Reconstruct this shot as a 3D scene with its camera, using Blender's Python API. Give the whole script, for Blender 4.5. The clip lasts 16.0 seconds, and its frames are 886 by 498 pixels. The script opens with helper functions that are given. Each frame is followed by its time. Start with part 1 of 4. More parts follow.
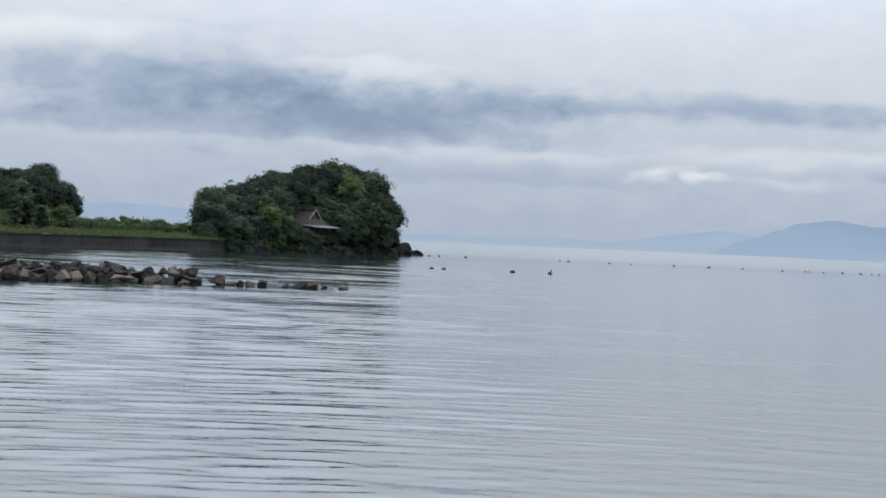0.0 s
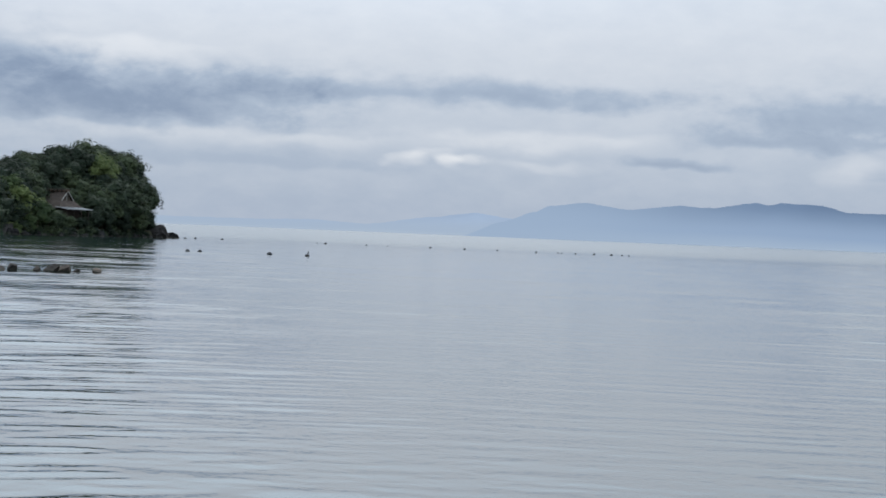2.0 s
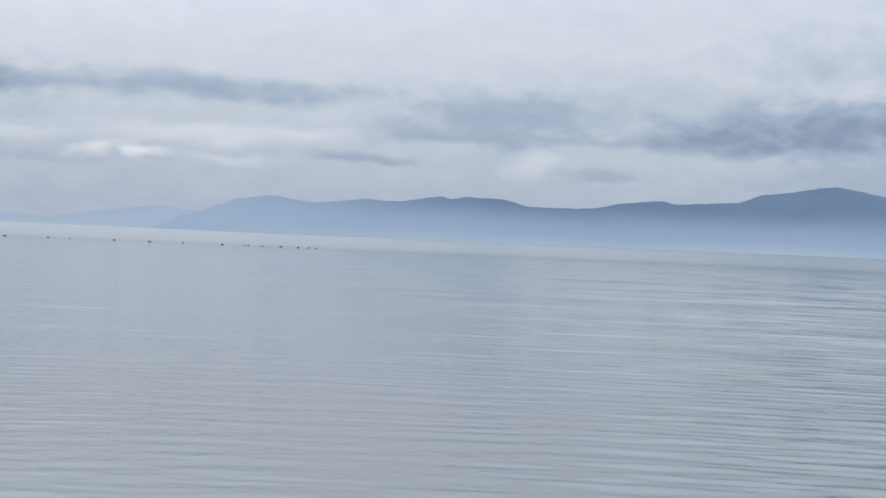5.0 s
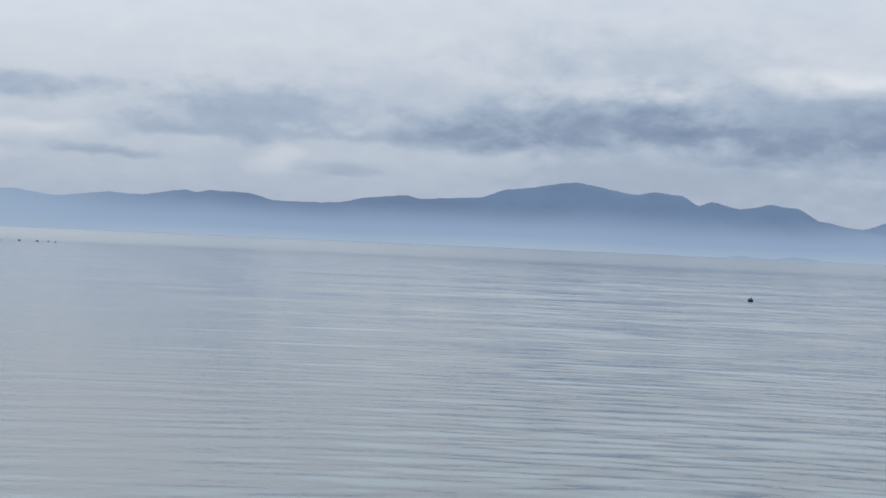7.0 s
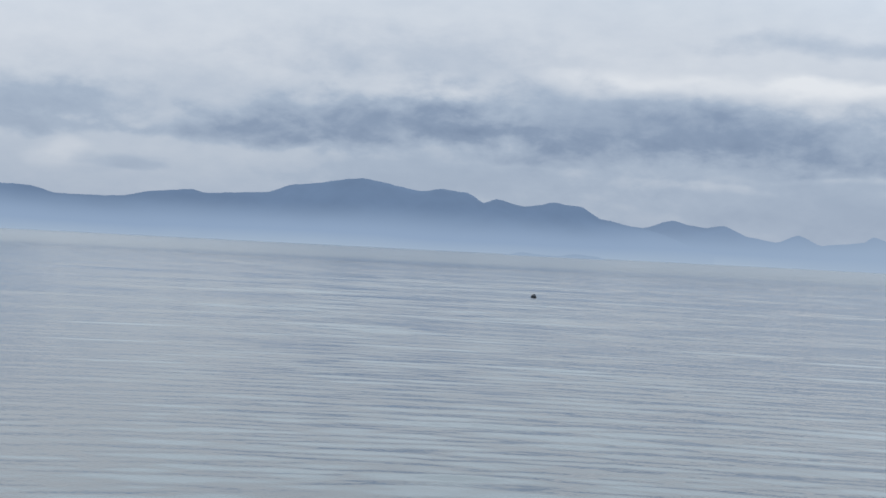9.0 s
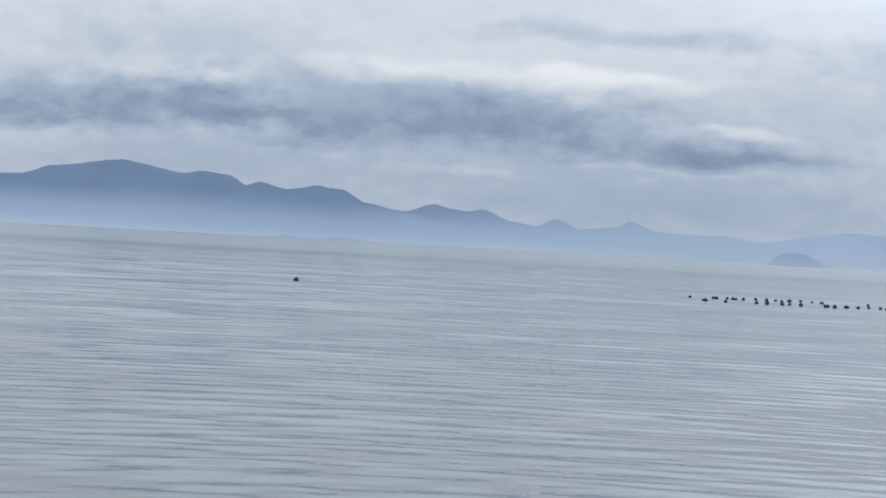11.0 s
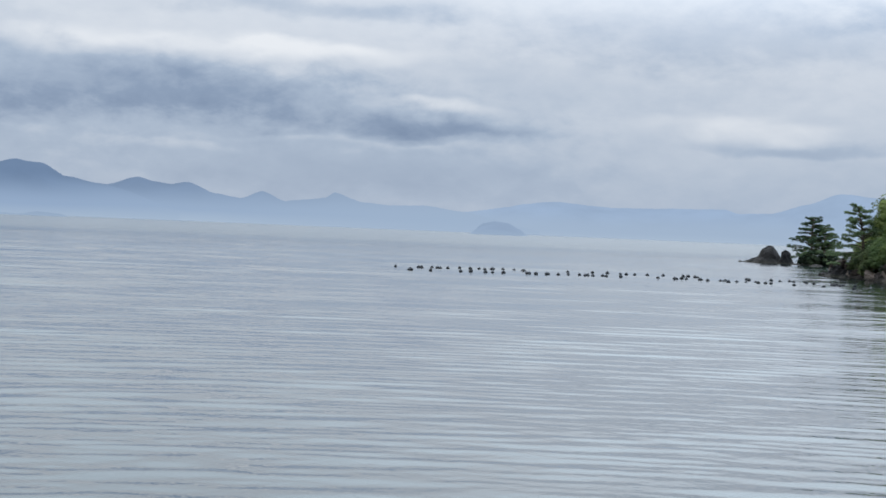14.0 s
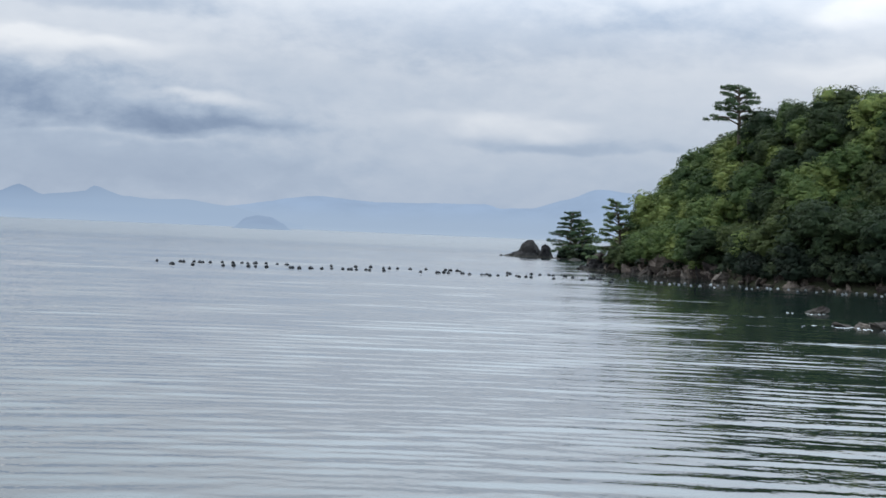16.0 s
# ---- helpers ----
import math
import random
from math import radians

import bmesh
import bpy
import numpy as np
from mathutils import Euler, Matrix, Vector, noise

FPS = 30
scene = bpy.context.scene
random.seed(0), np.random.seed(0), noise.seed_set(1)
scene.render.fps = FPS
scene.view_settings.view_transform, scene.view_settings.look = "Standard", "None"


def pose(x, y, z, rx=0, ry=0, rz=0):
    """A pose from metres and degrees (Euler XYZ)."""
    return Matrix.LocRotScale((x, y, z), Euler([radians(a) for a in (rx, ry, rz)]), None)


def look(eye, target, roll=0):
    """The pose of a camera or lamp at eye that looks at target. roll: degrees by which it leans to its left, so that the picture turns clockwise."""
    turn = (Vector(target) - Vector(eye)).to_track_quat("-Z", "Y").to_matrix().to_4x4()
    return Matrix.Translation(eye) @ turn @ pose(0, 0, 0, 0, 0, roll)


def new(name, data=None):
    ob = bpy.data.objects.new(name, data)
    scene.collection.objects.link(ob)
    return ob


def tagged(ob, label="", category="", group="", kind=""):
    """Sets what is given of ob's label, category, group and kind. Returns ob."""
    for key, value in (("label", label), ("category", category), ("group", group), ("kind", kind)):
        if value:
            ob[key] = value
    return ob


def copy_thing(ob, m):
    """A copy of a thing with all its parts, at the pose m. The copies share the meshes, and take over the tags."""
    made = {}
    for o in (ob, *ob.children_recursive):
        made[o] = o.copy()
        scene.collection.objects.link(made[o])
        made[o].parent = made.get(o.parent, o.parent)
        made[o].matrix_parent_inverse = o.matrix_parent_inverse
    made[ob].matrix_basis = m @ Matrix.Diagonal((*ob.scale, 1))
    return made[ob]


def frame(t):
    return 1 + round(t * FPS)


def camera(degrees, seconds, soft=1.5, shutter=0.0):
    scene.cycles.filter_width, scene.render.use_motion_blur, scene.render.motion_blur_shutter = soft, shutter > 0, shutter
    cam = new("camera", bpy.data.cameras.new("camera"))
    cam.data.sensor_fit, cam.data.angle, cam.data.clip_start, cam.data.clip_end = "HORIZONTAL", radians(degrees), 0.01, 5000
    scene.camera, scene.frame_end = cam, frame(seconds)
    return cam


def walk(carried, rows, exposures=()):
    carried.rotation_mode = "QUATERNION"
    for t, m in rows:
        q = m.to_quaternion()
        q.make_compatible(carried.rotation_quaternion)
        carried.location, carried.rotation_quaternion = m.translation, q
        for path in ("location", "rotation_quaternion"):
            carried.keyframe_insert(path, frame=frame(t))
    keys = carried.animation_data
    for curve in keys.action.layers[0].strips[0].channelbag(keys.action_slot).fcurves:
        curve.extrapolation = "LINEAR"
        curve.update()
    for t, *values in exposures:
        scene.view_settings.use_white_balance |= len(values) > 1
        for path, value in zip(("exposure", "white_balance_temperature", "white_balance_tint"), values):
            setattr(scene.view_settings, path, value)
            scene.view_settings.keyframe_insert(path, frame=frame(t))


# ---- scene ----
EYE = 4.0  # the lens above the sea, on the quay
cam = camera(27.88, 16.0, soft=1.6)
# the clip's own slow changes of exposure, in stops
EXPOSURES = [(0.0, 0.0), (3.0, 0.0), (5.5, -0.04), (8.0, -0.08), (11.0, -0.02), (12.0, 0.0), (14.0, 0.03), (15.0, 0.15), (15.5, 0.10), (16.0, 0.04)]
walk(cam, [
    (0.0, pose(0, 0, EYE, 89.75, -2.38, 0.00)),
    (0.5, pose(0, 0, EYE, 89.55, -2.26, -1.57)),
    (1.0, pose(0, 0, EYE, 89.46, -2.23, -3.32)),
    (1.5, pose(0, 0, EYE, 89.36, -2.31, -5.64)),
    (2.0, pose(0, 0, EYE, 89.49, -2.31, -7.79)),
    (2.5, pose(0, 0, EYE, 89.42, -2.47, -9.68)),
    (3.0, pose(0, 0, EYE, 89.38, -2.38, -11.30)),
    (5.5, pose(0, 0, EYE, 89.74, -2.43, -20.01)),
    (6.0, pose(0, 0, EYE, 89.76, -2.34, -22.39)),
    (6.5, pose(0, 0, EYE, 89.75, -2.34, -24.26)),
    (7.0, pose(0, 0, EYE, 89.82, -2.53, -26.00)),
    (7.5, pose(0, 0, EYE, 89.94, -2.57, -27.78)),
    (8.0, pose(0, 0, EYE, 90.01, -2.74, -29.47)),
    (10.5, pose(0, 0, EYE, 89.84, -3.08, -38.44)),
    (11.0, pose(0, 0, EYE, 89.85, -3.11, -40.48)),
    (11.5, pose(0, 0, EYE, 89.97, -2.94, -42.36)),
    (12.0, pose(0, 0, EYE, 89.94, -2.86, -43.80)),
    (12.5, pose(0, 0, EYE, 89.75, -2.80, -45.27)),
    (13.0, pose(0, 0, EYE, 89.66, -2.79, -46.93)),
    (13.5, pose(0, 0, EYE, 89.39, -2.77, -48.70)),
    (14.0, pose(0, 0, EYE, 89.38, -2.37, -49.91)),
    (14.5, pose(0, 0, EYE, 89.22, -2.26, -51.45)),
    (15.0, pose(0, 0, EYE, 88.92, -2.32, -54.11)),
    (15.5, pose(0, 0, EYE, 89.24, -2.40, -56.23)),
    (16.0, pose(0, 0, EYE, 89.51, -2.45, -57.50)),
], exposures=EXPOSURES)

# ---- sky and sun ----
SUN_A, SUN_E = 4.0, 50.0  # degrees right of +Y, degrees up

world = bpy.data.worlds.new("overcast_sky")
scene.world = world
world.use_nodes = True
WT = world.node_tree
WT.nodes.clear()


class Graph:
    """Short hand for building node trees."""

    def __init__(self, tree):
        self.t = tree

    def node(self, kind, **props):
        n = self.t.nodes.new(kind)
        for k, v in props.items():
            if k == "operation":
                n.operation = v
            elif k == "data_type":
                n.data_type = v
            elif k == "blend_type":
                n.blend_type = v
        return n

    def put(self, socket, value):
        if isinstance(value, bpy.types.NodeSocket):
            self.t.links.new(value, socket)
        elif value is not None:
            socket.default_value = value

    def math(self, op, a, b=None, c=None, clamp=False):
        n = self.node("ShaderNodeMath", operation=op)
        n.use_clamp = clamp
        for s, v in zip(n.inputs, (a, b, c)):
            self.put(s, v)
        return n.outputs[0]

    def vec(self, op, a, b=None):
        n = self.node("ShaderNodeVectorMath", operation=op)
        self.put(n.inputs[0], a)
        self.put(n.inputs[1], b)
        return n.outputs["Value"] if op in ("LENGTH", "DOT_PRODUCT") else n.outputs[0]

    def xyz(self, x, y, z):
        n = self.node("ShaderNodeCombineXYZ")
        for s, v in zip(n.inputs, (x, y, z)):
            self.put(s, v)
        return n.outputs[0]

    def split(self, v):
        n = self.node("ShaderNodeSeparateXYZ")
        self.put(n.inputs[0], v)
        return n.outputs

    def noise(self, v, scale, detail=3.0, rough=0.55, warp=0.0, dims="3D"):
        n = self.node("ShaderNodeTexNoise")
        n.noise_dimensions = dims
        self.put(n.inputs["Vector"], v)
        n.inputs["Scale"].default_value = scale
        n.inputs["Detail"].default_value = detail
        n.inputs["Roughness"].default_value = rough
        n.inputs["Distortion"].default_value = warp
        return n.outputs["Fac"]

    def remap(self, v, a, b, c=0.0, d=1.0, smooth=False):
        n = self.node("ShaderNodeMapRange")
        if smooth:
            n.interpolation_type = "SMOOTHSTEP"
        for s, x in zip(n.inputs, (v, a, b, c, d)):
            self.put(s, x)
        return n.outputs[0]

    def mix(self, f, a, b, how="MIX"):
        n = self.node("ShaderNodeMix", data_type="RGBA", blend_type=how)
        for s, v in zip((n.inputs[0], n.inputs[6], n.inputs[7]), (f, a, b)):
            self.put(s, (*v, 1) if isinstance(v, tuple) and len(v) == 3 else v)
        return n.outputs[2]

    def ramp(self, f, *stops):
        n = self.node("ShaderNodeValToRGB")
        e = n.color_ramp.elements
        while len(e) < len(stops):
            e.new(0.5)
        for k, (p, col) in zip(e, stops):
            k.position, k.color = p, (*col, 1)
        self.put(n.inputs[0], f)
        return n.outputs[0]


W = Graph(WT)
way = W.node("ShaderNodeTexCoord").outputs["Generated"]
dx, dy, dz = W.split(W.vec("NORMALIZE", way))
A = W.math("MULTIPLY", W.math("ARCTAN2", dx, dy), 57.2958)
E = W.math("MULTIPLY", W.math("ARCSINE", dz), 57.2958)
E = W.math("ABSOLUTE", E)
# cloud coordinates: flattened towards the horizon, with ragged edges
flat = W.xyz(W.math("MULTIPLY", A, 0.36), W.math("MULTIPLY", E, 0.80), 0.0)
fray_a = W.math("SUBTRACT", W.noise(flat, 1.1, 3.0, 0.45), 0.5)
fray_e = W.math("SUBTRACT", W.noise(W.vec("ADD", flat, (7.3, 2.1, 4.0)), 1.2, 3.0, 0.45), 0.5)
AW = W.math("MULTIPLY_ADD", fray_a, 3.4, A)
EW = W.math("MULTIPLY_ADD", fray_e, 0.95, E)
spot = W.xyz(AW, EW, 0.0)
streaks = W.math("SUBTRACT", W.noise(W.vec("ADD", flat, (3.0, 9.0, 1.0)), 1.5, 4.0, 0.5, 0.2), 0.5)
lumps = W.xyz(W.math("MULTIPLY", A, 0.62), W.math("MULTIPLY", E, 1.15), 2.0)
puffs = W.math("SUBTRACT", W.noise(lumps, 1.5, 6.0, 0.58), 0.5)
billow = W.math("SUBTRACT", W.noise(W.vec("ADD", lumps, (4.0, 1.0, 3.0)), 0.85, 6.0, 0.56, 0.35), 0.5)
patchy = W.remap(billow, -0.2, 0.2, 1.14, 0.84)
CLOUD = [W.math("MULTIPLY_ADD", puffs, 0.12, W.math("MULTIPLY_ADD", streaks, 0.13, W.remap(E, 0.4, 6.5, 0.44, 0.76, True)))]


def cloud(a, e, wide, high, thick):
    """A bank of cloud at a degrees right and e degrees up; thick below 0 is a dark base, above 0 a sunlit top."""
    off = W.split(W.vec("MULTIPLY", W.vec("SUBTRACT", spot, (a, e, 0)), (1 / wide, 1 / high, 1)))
    # a dark bank has a firm lower edge and thins out upwards; a sunlit top the other way round
    below, above = (1.25, 0.78) if thick < 0 else (0.8, 1.25)
    v = W.math("ADD", W.math("MULTIPLY", W.math("MINIMUM", off[1], 0.0), below), W.math("MULTIPLY", W.math("MAXIMUM", off[1], 0.0), above))
    r = W.math("MULTIPLY_ADD", puffs, 0.7, W.math("MULTIPLY_ADD", billow, 1.0, W.vec("LENGTH", W.xyz(off[0], v, 0.0))))
    k = W.math("MULTIPLY", W.remap(r, 0.15, 1.6, 1.0, 0.0, True), patchy)
    CLOUD[0] = W.math("MULTIPLY_ADD", k, thick * 1.08, CLOUD[0])


cloud(-5.0, 3.55, 6.0, 1.00, -0.32)
cloud(-9.0, 4.5, 4.6, 1.30, -0.24)
cloud(-6.5, 4.7, 2.6, 0.80, -0.18)
cloud(-0.8, 3.95, 4.6, 0.90, -0.28)
cloud(6.0, 4.35, 7.0, 0.45, -0.24)
cloud(10.5, 4.4, 6.0, 0.36, -0.13)
cloud(-13.2, 3.3, 2.5, 0.35, -0.22)
cloud(-12.0, 4.8, 3.0, 0.45, -0.16)
cloud(-2.0, 2.85, 9.0, 0.20, 0.15)
cloud(-12.5, 6.2, 4.0, 0.40, 0.16)
cloud(-3.0, 5.5, 3.5, 0.32, 0.16)
cloud(1.0, 2.1, 6.0, 0.25, -0.08)
cloud(6.5, 2.45, 0.55, 0.20, 0.24)
cloud(7.3, 2.62, 0.9, 0.16, 0.14)
cloud(7.9, 2.30, 0.45, 0.22, 0.32)
cloud(8.7, 2.35, 0.5, 0.16, 0.2)
cloud(10.9, 2.35, 1.5, 0.20, 0.12)
cloud(10.5, 3.15, 4.0, 0.30, 0.18)
cloud(15.3, 2.5, 1.6, 0.17, -0.26)
cloud(19.6, 4.0, 3.0, 0.60, -0.24)
cloud(18.9, 3.2, 3.2, 0.30, -0.26)
cloud(20.8, 2.45, 1.2, 0.35, 0.14)
cloud(22.7, 2.2, 1.2, 0.18, -0.16)
cloud(25.0, 4.1, 8.0, 1.10, -0.10)
cloud(44.0, 2.9, 8.0, 0.60, -0.12)
cloud(46.5, 1.7, 7.0, 0.90, -0.15)
cloud(33.5, 2.3, 5.0, 0.80, -0.15)
cloud(49.0, 3.2, 4.5, 0.50, -0.12)
cloud(36.0, 3.3, 4.5, 0.55, -0.14)
cloud(26.5, 3.3, 3.4, 0.42, -0.34)
cloud(30.5, 3.75, 4.2, 0.75, -0.42)
cloud(38.0, 4.1, 6.5, 0.95, -0.40)
cloud(44.0, 3.8, 5.5, 0.85, -0.26)
cloud(47.6, 3.1, 3.0, 0.38, -0.22)
cloud(33.2, 5.0, 2.5, 0.30, 0.14)
cloud(32.0, 6.0, 4.5, 0.75, -0.16)
cloud(39.6, 5.65, 4.2, 0.42, 0.18)
cloud(46.0, 5.6, 3.2, 0.28, 0.20)
cloud(46.0, 6.8, 4.0, 0.28, -0.22)
cloud(35.3, 2.9, 1.0, 0.18, -0.16)
cloud(37.2, 2.75, 0.8, 0.20, 0.14)
cloud(41.5, 2.4, 2.5, 0.14, 0.10)
cloud(49.6, 3.95, 1.9, 0.24, 0.24)
cloud(50.2, 3.2, 2.6, 0.24, -0.22)
cloud(46.5, 2.7, 4.0, 0.14, 0.10)
cloud(53.5, 4.6, 7.0, 1.00, -0.10)
cloud(59.0, 3.65, 2.4, 0.34, 0.20)
cloud(61.5, 2.9, 3.2, 0.22, -0.18)
cloud(59.5, 6.2, 8.0, 0.95, -0.18)
cloud(65.5, 6.9, 4.0, 0.50, -0.14)
cloud(70.0, 5.6, 2.6, 0.35, 0.18)
cloud(70.5, 7.5, 2.0, 0.40, 0.25)

veil = W.ramp(W.remap(CLOUD[0], -0.35, 1.05),
              (0.0, (0.185, 0.258, 0.400)), (0.27, (0.245, 0.325, 0.470)), (0.55, (0.39, 0.475, 0.61)), (0.764, (0.615, 0.67, 0.76)), (0.964, (0.82, 0.85, 0.90)))
# an overcast sky is brightest overhead
veil = W.vec("SCALE", veil)
veil.node.inputs["Scale"].default_value = 1.0
high_light = W.math("MULTIPLY", W.remap(E, 5.0, 19.0, 1.0, 2.05, True), W.remap(E, 16.0, 45.0, 1.0, 1.6, True))
# gain added to the upper, mostly unseen sky: lower mid-bay, higher over the headland
unseen_gain = W.math("ADD", W.remap(A, 2.0, 30.0, 0.10, -0.10, True), W.remap(A, 40.0, 60.0, 0.0, 0.30, True))
W.put(veil.node.inputs["Scale"], W.math("MULTIPLY", high_light, W.math("MULTIPLY_ADD", unseen_gain, W.remap(E, 5.0, 9.0, 0.0, 1.0, True), 1.0)))
veil = W.mix(W.remap(E, 5.5, 14.0, 0.0, 1.0, True), veil, W.vec("MULTIPLY", veil, (0.925, 1.0, 1.02)))
clear = W.node("ShaderNodeTexSky")
clear.sky_type = "NISHITA"
clear.sun_disc = False
clear.sun_elevation, clear.sun_rotation = radians(SUN_E), radians(SUN_A)
blue = W.vec("MULTIPLY", clear.outputs[0], (0.08, 0.08, 0.08))
out = W.node("ShaderNodeBackground")
W.put(out.inputs[0], W.mix(0.92, blue, veil))
out.inputs[1].default_value = 1.0
W.put(W.node("ShaderNodeOutputWorld").inputs[0], out.outputs[0])

sun = new("sun", bpy.data.lights.new("sun", "SUN"))
sun.data.energy, sun.data.angle, sun.data.color = 1.5, radians(12), (1.0, 0.96, 0.9)
sun.matrix_world = look((0, 0, 0), (-math.sin(radians(SUN_A)) * math.cos(radians(SUN_E)),
                                    -math.cos(radians(SUN_A)) * math.cos(radians(SUN_E)), -math.sin(radians(SUN_E))))


# ---- materials ----
def material(name, rough=0.8):
    mat = bpy.data.materials.new(name)
    mat.use_nodes = True
    g = Graph(mat.node_tree)
    b = mat.node_tree.nodes["Principled BSDF"]
    b.inputs["Roughness"].default_value = rough
    return mat, g, b


def relief(g, b, height, strength, dist):
    n = g.node("ShaderNodeBump")
    n.inputs["Strength"].default_value = strength
    n.inputs["Distance"].default_value = dist
    g.put(n.inputs["Height"], height)
    g.put(b.inputs["Normal"], n.outputs[0])


def where(g):
    return g.node("ShaderNodeTexCoord").outputs["Object"]


def place_of(g):
    return g.node("ShaderNodeNewGeometry").outputs["Position"]


def stone(name, dark, mid, light, scale=1.0, rough=0.85, wet=None):
    mat, g, b = material(name, rough)
    p = place_of(g)
    own = g.node("ShaderNodeObjectInfo").outputs["Random"]
    big = g.noise(p, 0.7 * scale, 4.0, 0.6)
    fine = g.noise(p, 5.0 * scale, 6.0, 0.65)
    f = g.math("ADD", g.math("MULTIPLY", big, 0.55), g.math("MULTIPLY", fine, 0.45))
    f = g.math("MULTIPLY_ADD", g.math("SUBTRACT", own, 0.5), 0.35, f)
    col = g.ramp(f, (0.28, dark), (0.5, mid), (0.72, light))
    if wet is not None:
        # tide mark: weed and damp below a level, with a ragged edge
        z = g.split(p)[2]
        edge = g.math("MULTIPLY_ADD", g.noise(p, 1.7 * scale, 3.0), 0.5, z)
        col = g.mix(g.remap(edge, wet, wet + 0.45, 1.0, 0.0), col, (0.028, 0.026, 0.020))
    g.put(b.inputs["Base Color"], col)
    b.inputs["Specular IOR Level"].default_value = 0.2
    relief(g, b, fine, 0.7, 0.12 / scale)
    return mat


def foliage(name, a, b_, c, shine=0.7):
    mat, g, b = material(name, shine)
    own = g.node("ShaderNodeObjectInfo").outputs["Random"]
    leaf = g.node("ShaderNodeNewGeometry").outputs["Random Per Island"]
    p = place_of(g)
    f = g.math("MULTIPLY_ADD", own, 0.6, g.math("MULTIPLY", leaf, 0.16))
    f = g.math("MULTIPLY_ADD", g.noise(p, 0.9, 3.0), 0.75, g.math("SUBTRACT", f, 0.24))
    col = g.ramp(f, (0.15, a), (0.55, b_), (0.95, c))
    g.put(b.inputs["Base Color"], col)
    b.inputs["Specular IOR Level"].default_value = 0.10
    t = g.node("ShaderNodeBsdfTranslucent")
    g.put(t.inputs[0], col)
    m = g.node("ShaderNodeMixShader")
    m.inputs[0].default_value = 0.18
    g.put(m.inputs[1], b.outputs[0])
    g.put(m.inputs[2], t.outputs[0])
    g.put(mat.node_tree.nodes["Material Output"].inputs[0], m.outputs[0])
    return mat


# evergreen set darkened to carry the backlit shade of island and bank
M_SHADED_EVERGREEN = foliage("shaded_evergreen_leaves", (0.006, 0.011, 0.0075), (0.015, 0.024, 0.014), (0.042, 0.056, 0.026))
M_BROADLEAF = foliage("broadleaf_leaves", (0.022, 0.042, 0.017), (0.066, 0.098, 0.030), (0.185, 0.215, 0.062))
# shaded copy of the broadleaf greens, for the backlit island and bank
M_SHADED_GREEN = foliage("shaded_green_leaves", (0.018, 0.032, 0.014), (0.042, 0.061, 0.023), (0.092, 0.114, 0.040))
# dark set for the headland's low right slope, shade put into leaf colour
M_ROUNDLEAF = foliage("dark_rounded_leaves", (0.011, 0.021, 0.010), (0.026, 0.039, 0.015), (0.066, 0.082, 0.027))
M_NEEDLE = foliage("pine_needles", (0.034, 0.058, 0.032), (0.064, 0.098, 0.050), (0.115, 0.158, 0.074))
M_REED = foliage("reed_leaves", (0.026, 0.043, 0.016), (0.052, 0.077, 0.026), (0.10, 0.13, 0.042), 0.6)
M_GRASS = foliage("lawn_grass", (0.040, 0.053, 0.020), (0.066, 0.080, 0.031), (0.10, 0.112, 0.05), 0.7)
M_BOULDER = stone("breakwater_stone", (0.009, 0.0078, 0.0072), (0.025, 0.0195, 0.017), (0.108, 0.087, 0.071), 1.0, wet=0.12)
M_CLIFF = stone("shore_rock", (0.012, 0.009, 0.008), (0.040, 0.030, 0.025), (0.150, 0.118, 0.097), 0.8, wet=0.15)
M_STACK = stone("dark_sea_rock", (0.003, 0.003, 0.0035), (0.007, 0.0065, 0.007), (0.020, 0.018, 0.0175), 0.5, wet=0.2)
M_CONCRETE = stone("weathered_concrete", (0.008, 0.008, 0.008), (0.015, 0.014, 0.014), (0.028, 0.026, 0.025), 0.3, wet=0.5)
M_COPING = stone("dull_coping", (0.022, 0.021, 0.020), (0.032, 0.030, 0.028), (0.045, 0.042, 0.039), 0.5, 1.0)
M_SOIL = stone("woodland_soil", (0.008, 0.010, 0.005), (0.016, 0.019, 0.008), (0.028, 0.028, 0.014), 0.4, 0.95)
M_BARK = stone("bark", (0.03, 0.024, 0.019), (0.07, 0.055, 0.042), (0.13, 0.105, 0.085), 2.5, 0.9)
M_THATCH = stone("weathered_thatch", (0.013, 0.010, 0.009), (0.027, 0.021, 0.018), (0.052, 0.041, 0.035), 1.2, 0.95)
M_RIDGE_THATCH = stone("ridge_thatch", (0.030, 0.019, 0.014), (0.055, 0.036, 0.027), (0.085, 0.060, 0.046), 1.2, 0.95)
M_TIMBER = stone("old_timber", (0.010, 0.008, 0.006), (0.022, 0.017, 0.013), (0.05, 0.04, 0.03), 2.0, 0.8)
M_PLASTER = stone("grey_plaster", (0.10, 0.096, 0.09), (0.17, 0.165, 0.155), (0.24, 0.235, 0.22), 0.8, 0.9)
M_TIN = stone("pale_sheet_roofing", (0.10, 0.107, 0.115), (0.16, 0.168, 0.178), (0.23, 0.238, 0.25), 1.0, 0.6)
M_FLOAT = stone("black_plastic_float", (0.004, 0.005, 0.007), (0.007, 0.009, 0.012), (0.013, 0.016, 0.021), 3.0, 0.55)
# the same black floats, the sky's gloss on them painted in as grey
M_GLOSSFLOAT = stone("gloss_painted_float", (0.05, 0.055, 0.06), (0.11, 0.12, 0.13), (0.22, 0.23, 0.24), 3.0, 0.45)
M_FOAM = stone("sea_foam", (0.25, 0.27, 0.28), (0.36, 0.38, 0.39), (0.5, 0.52, 0.53), 4.0, 0.7)


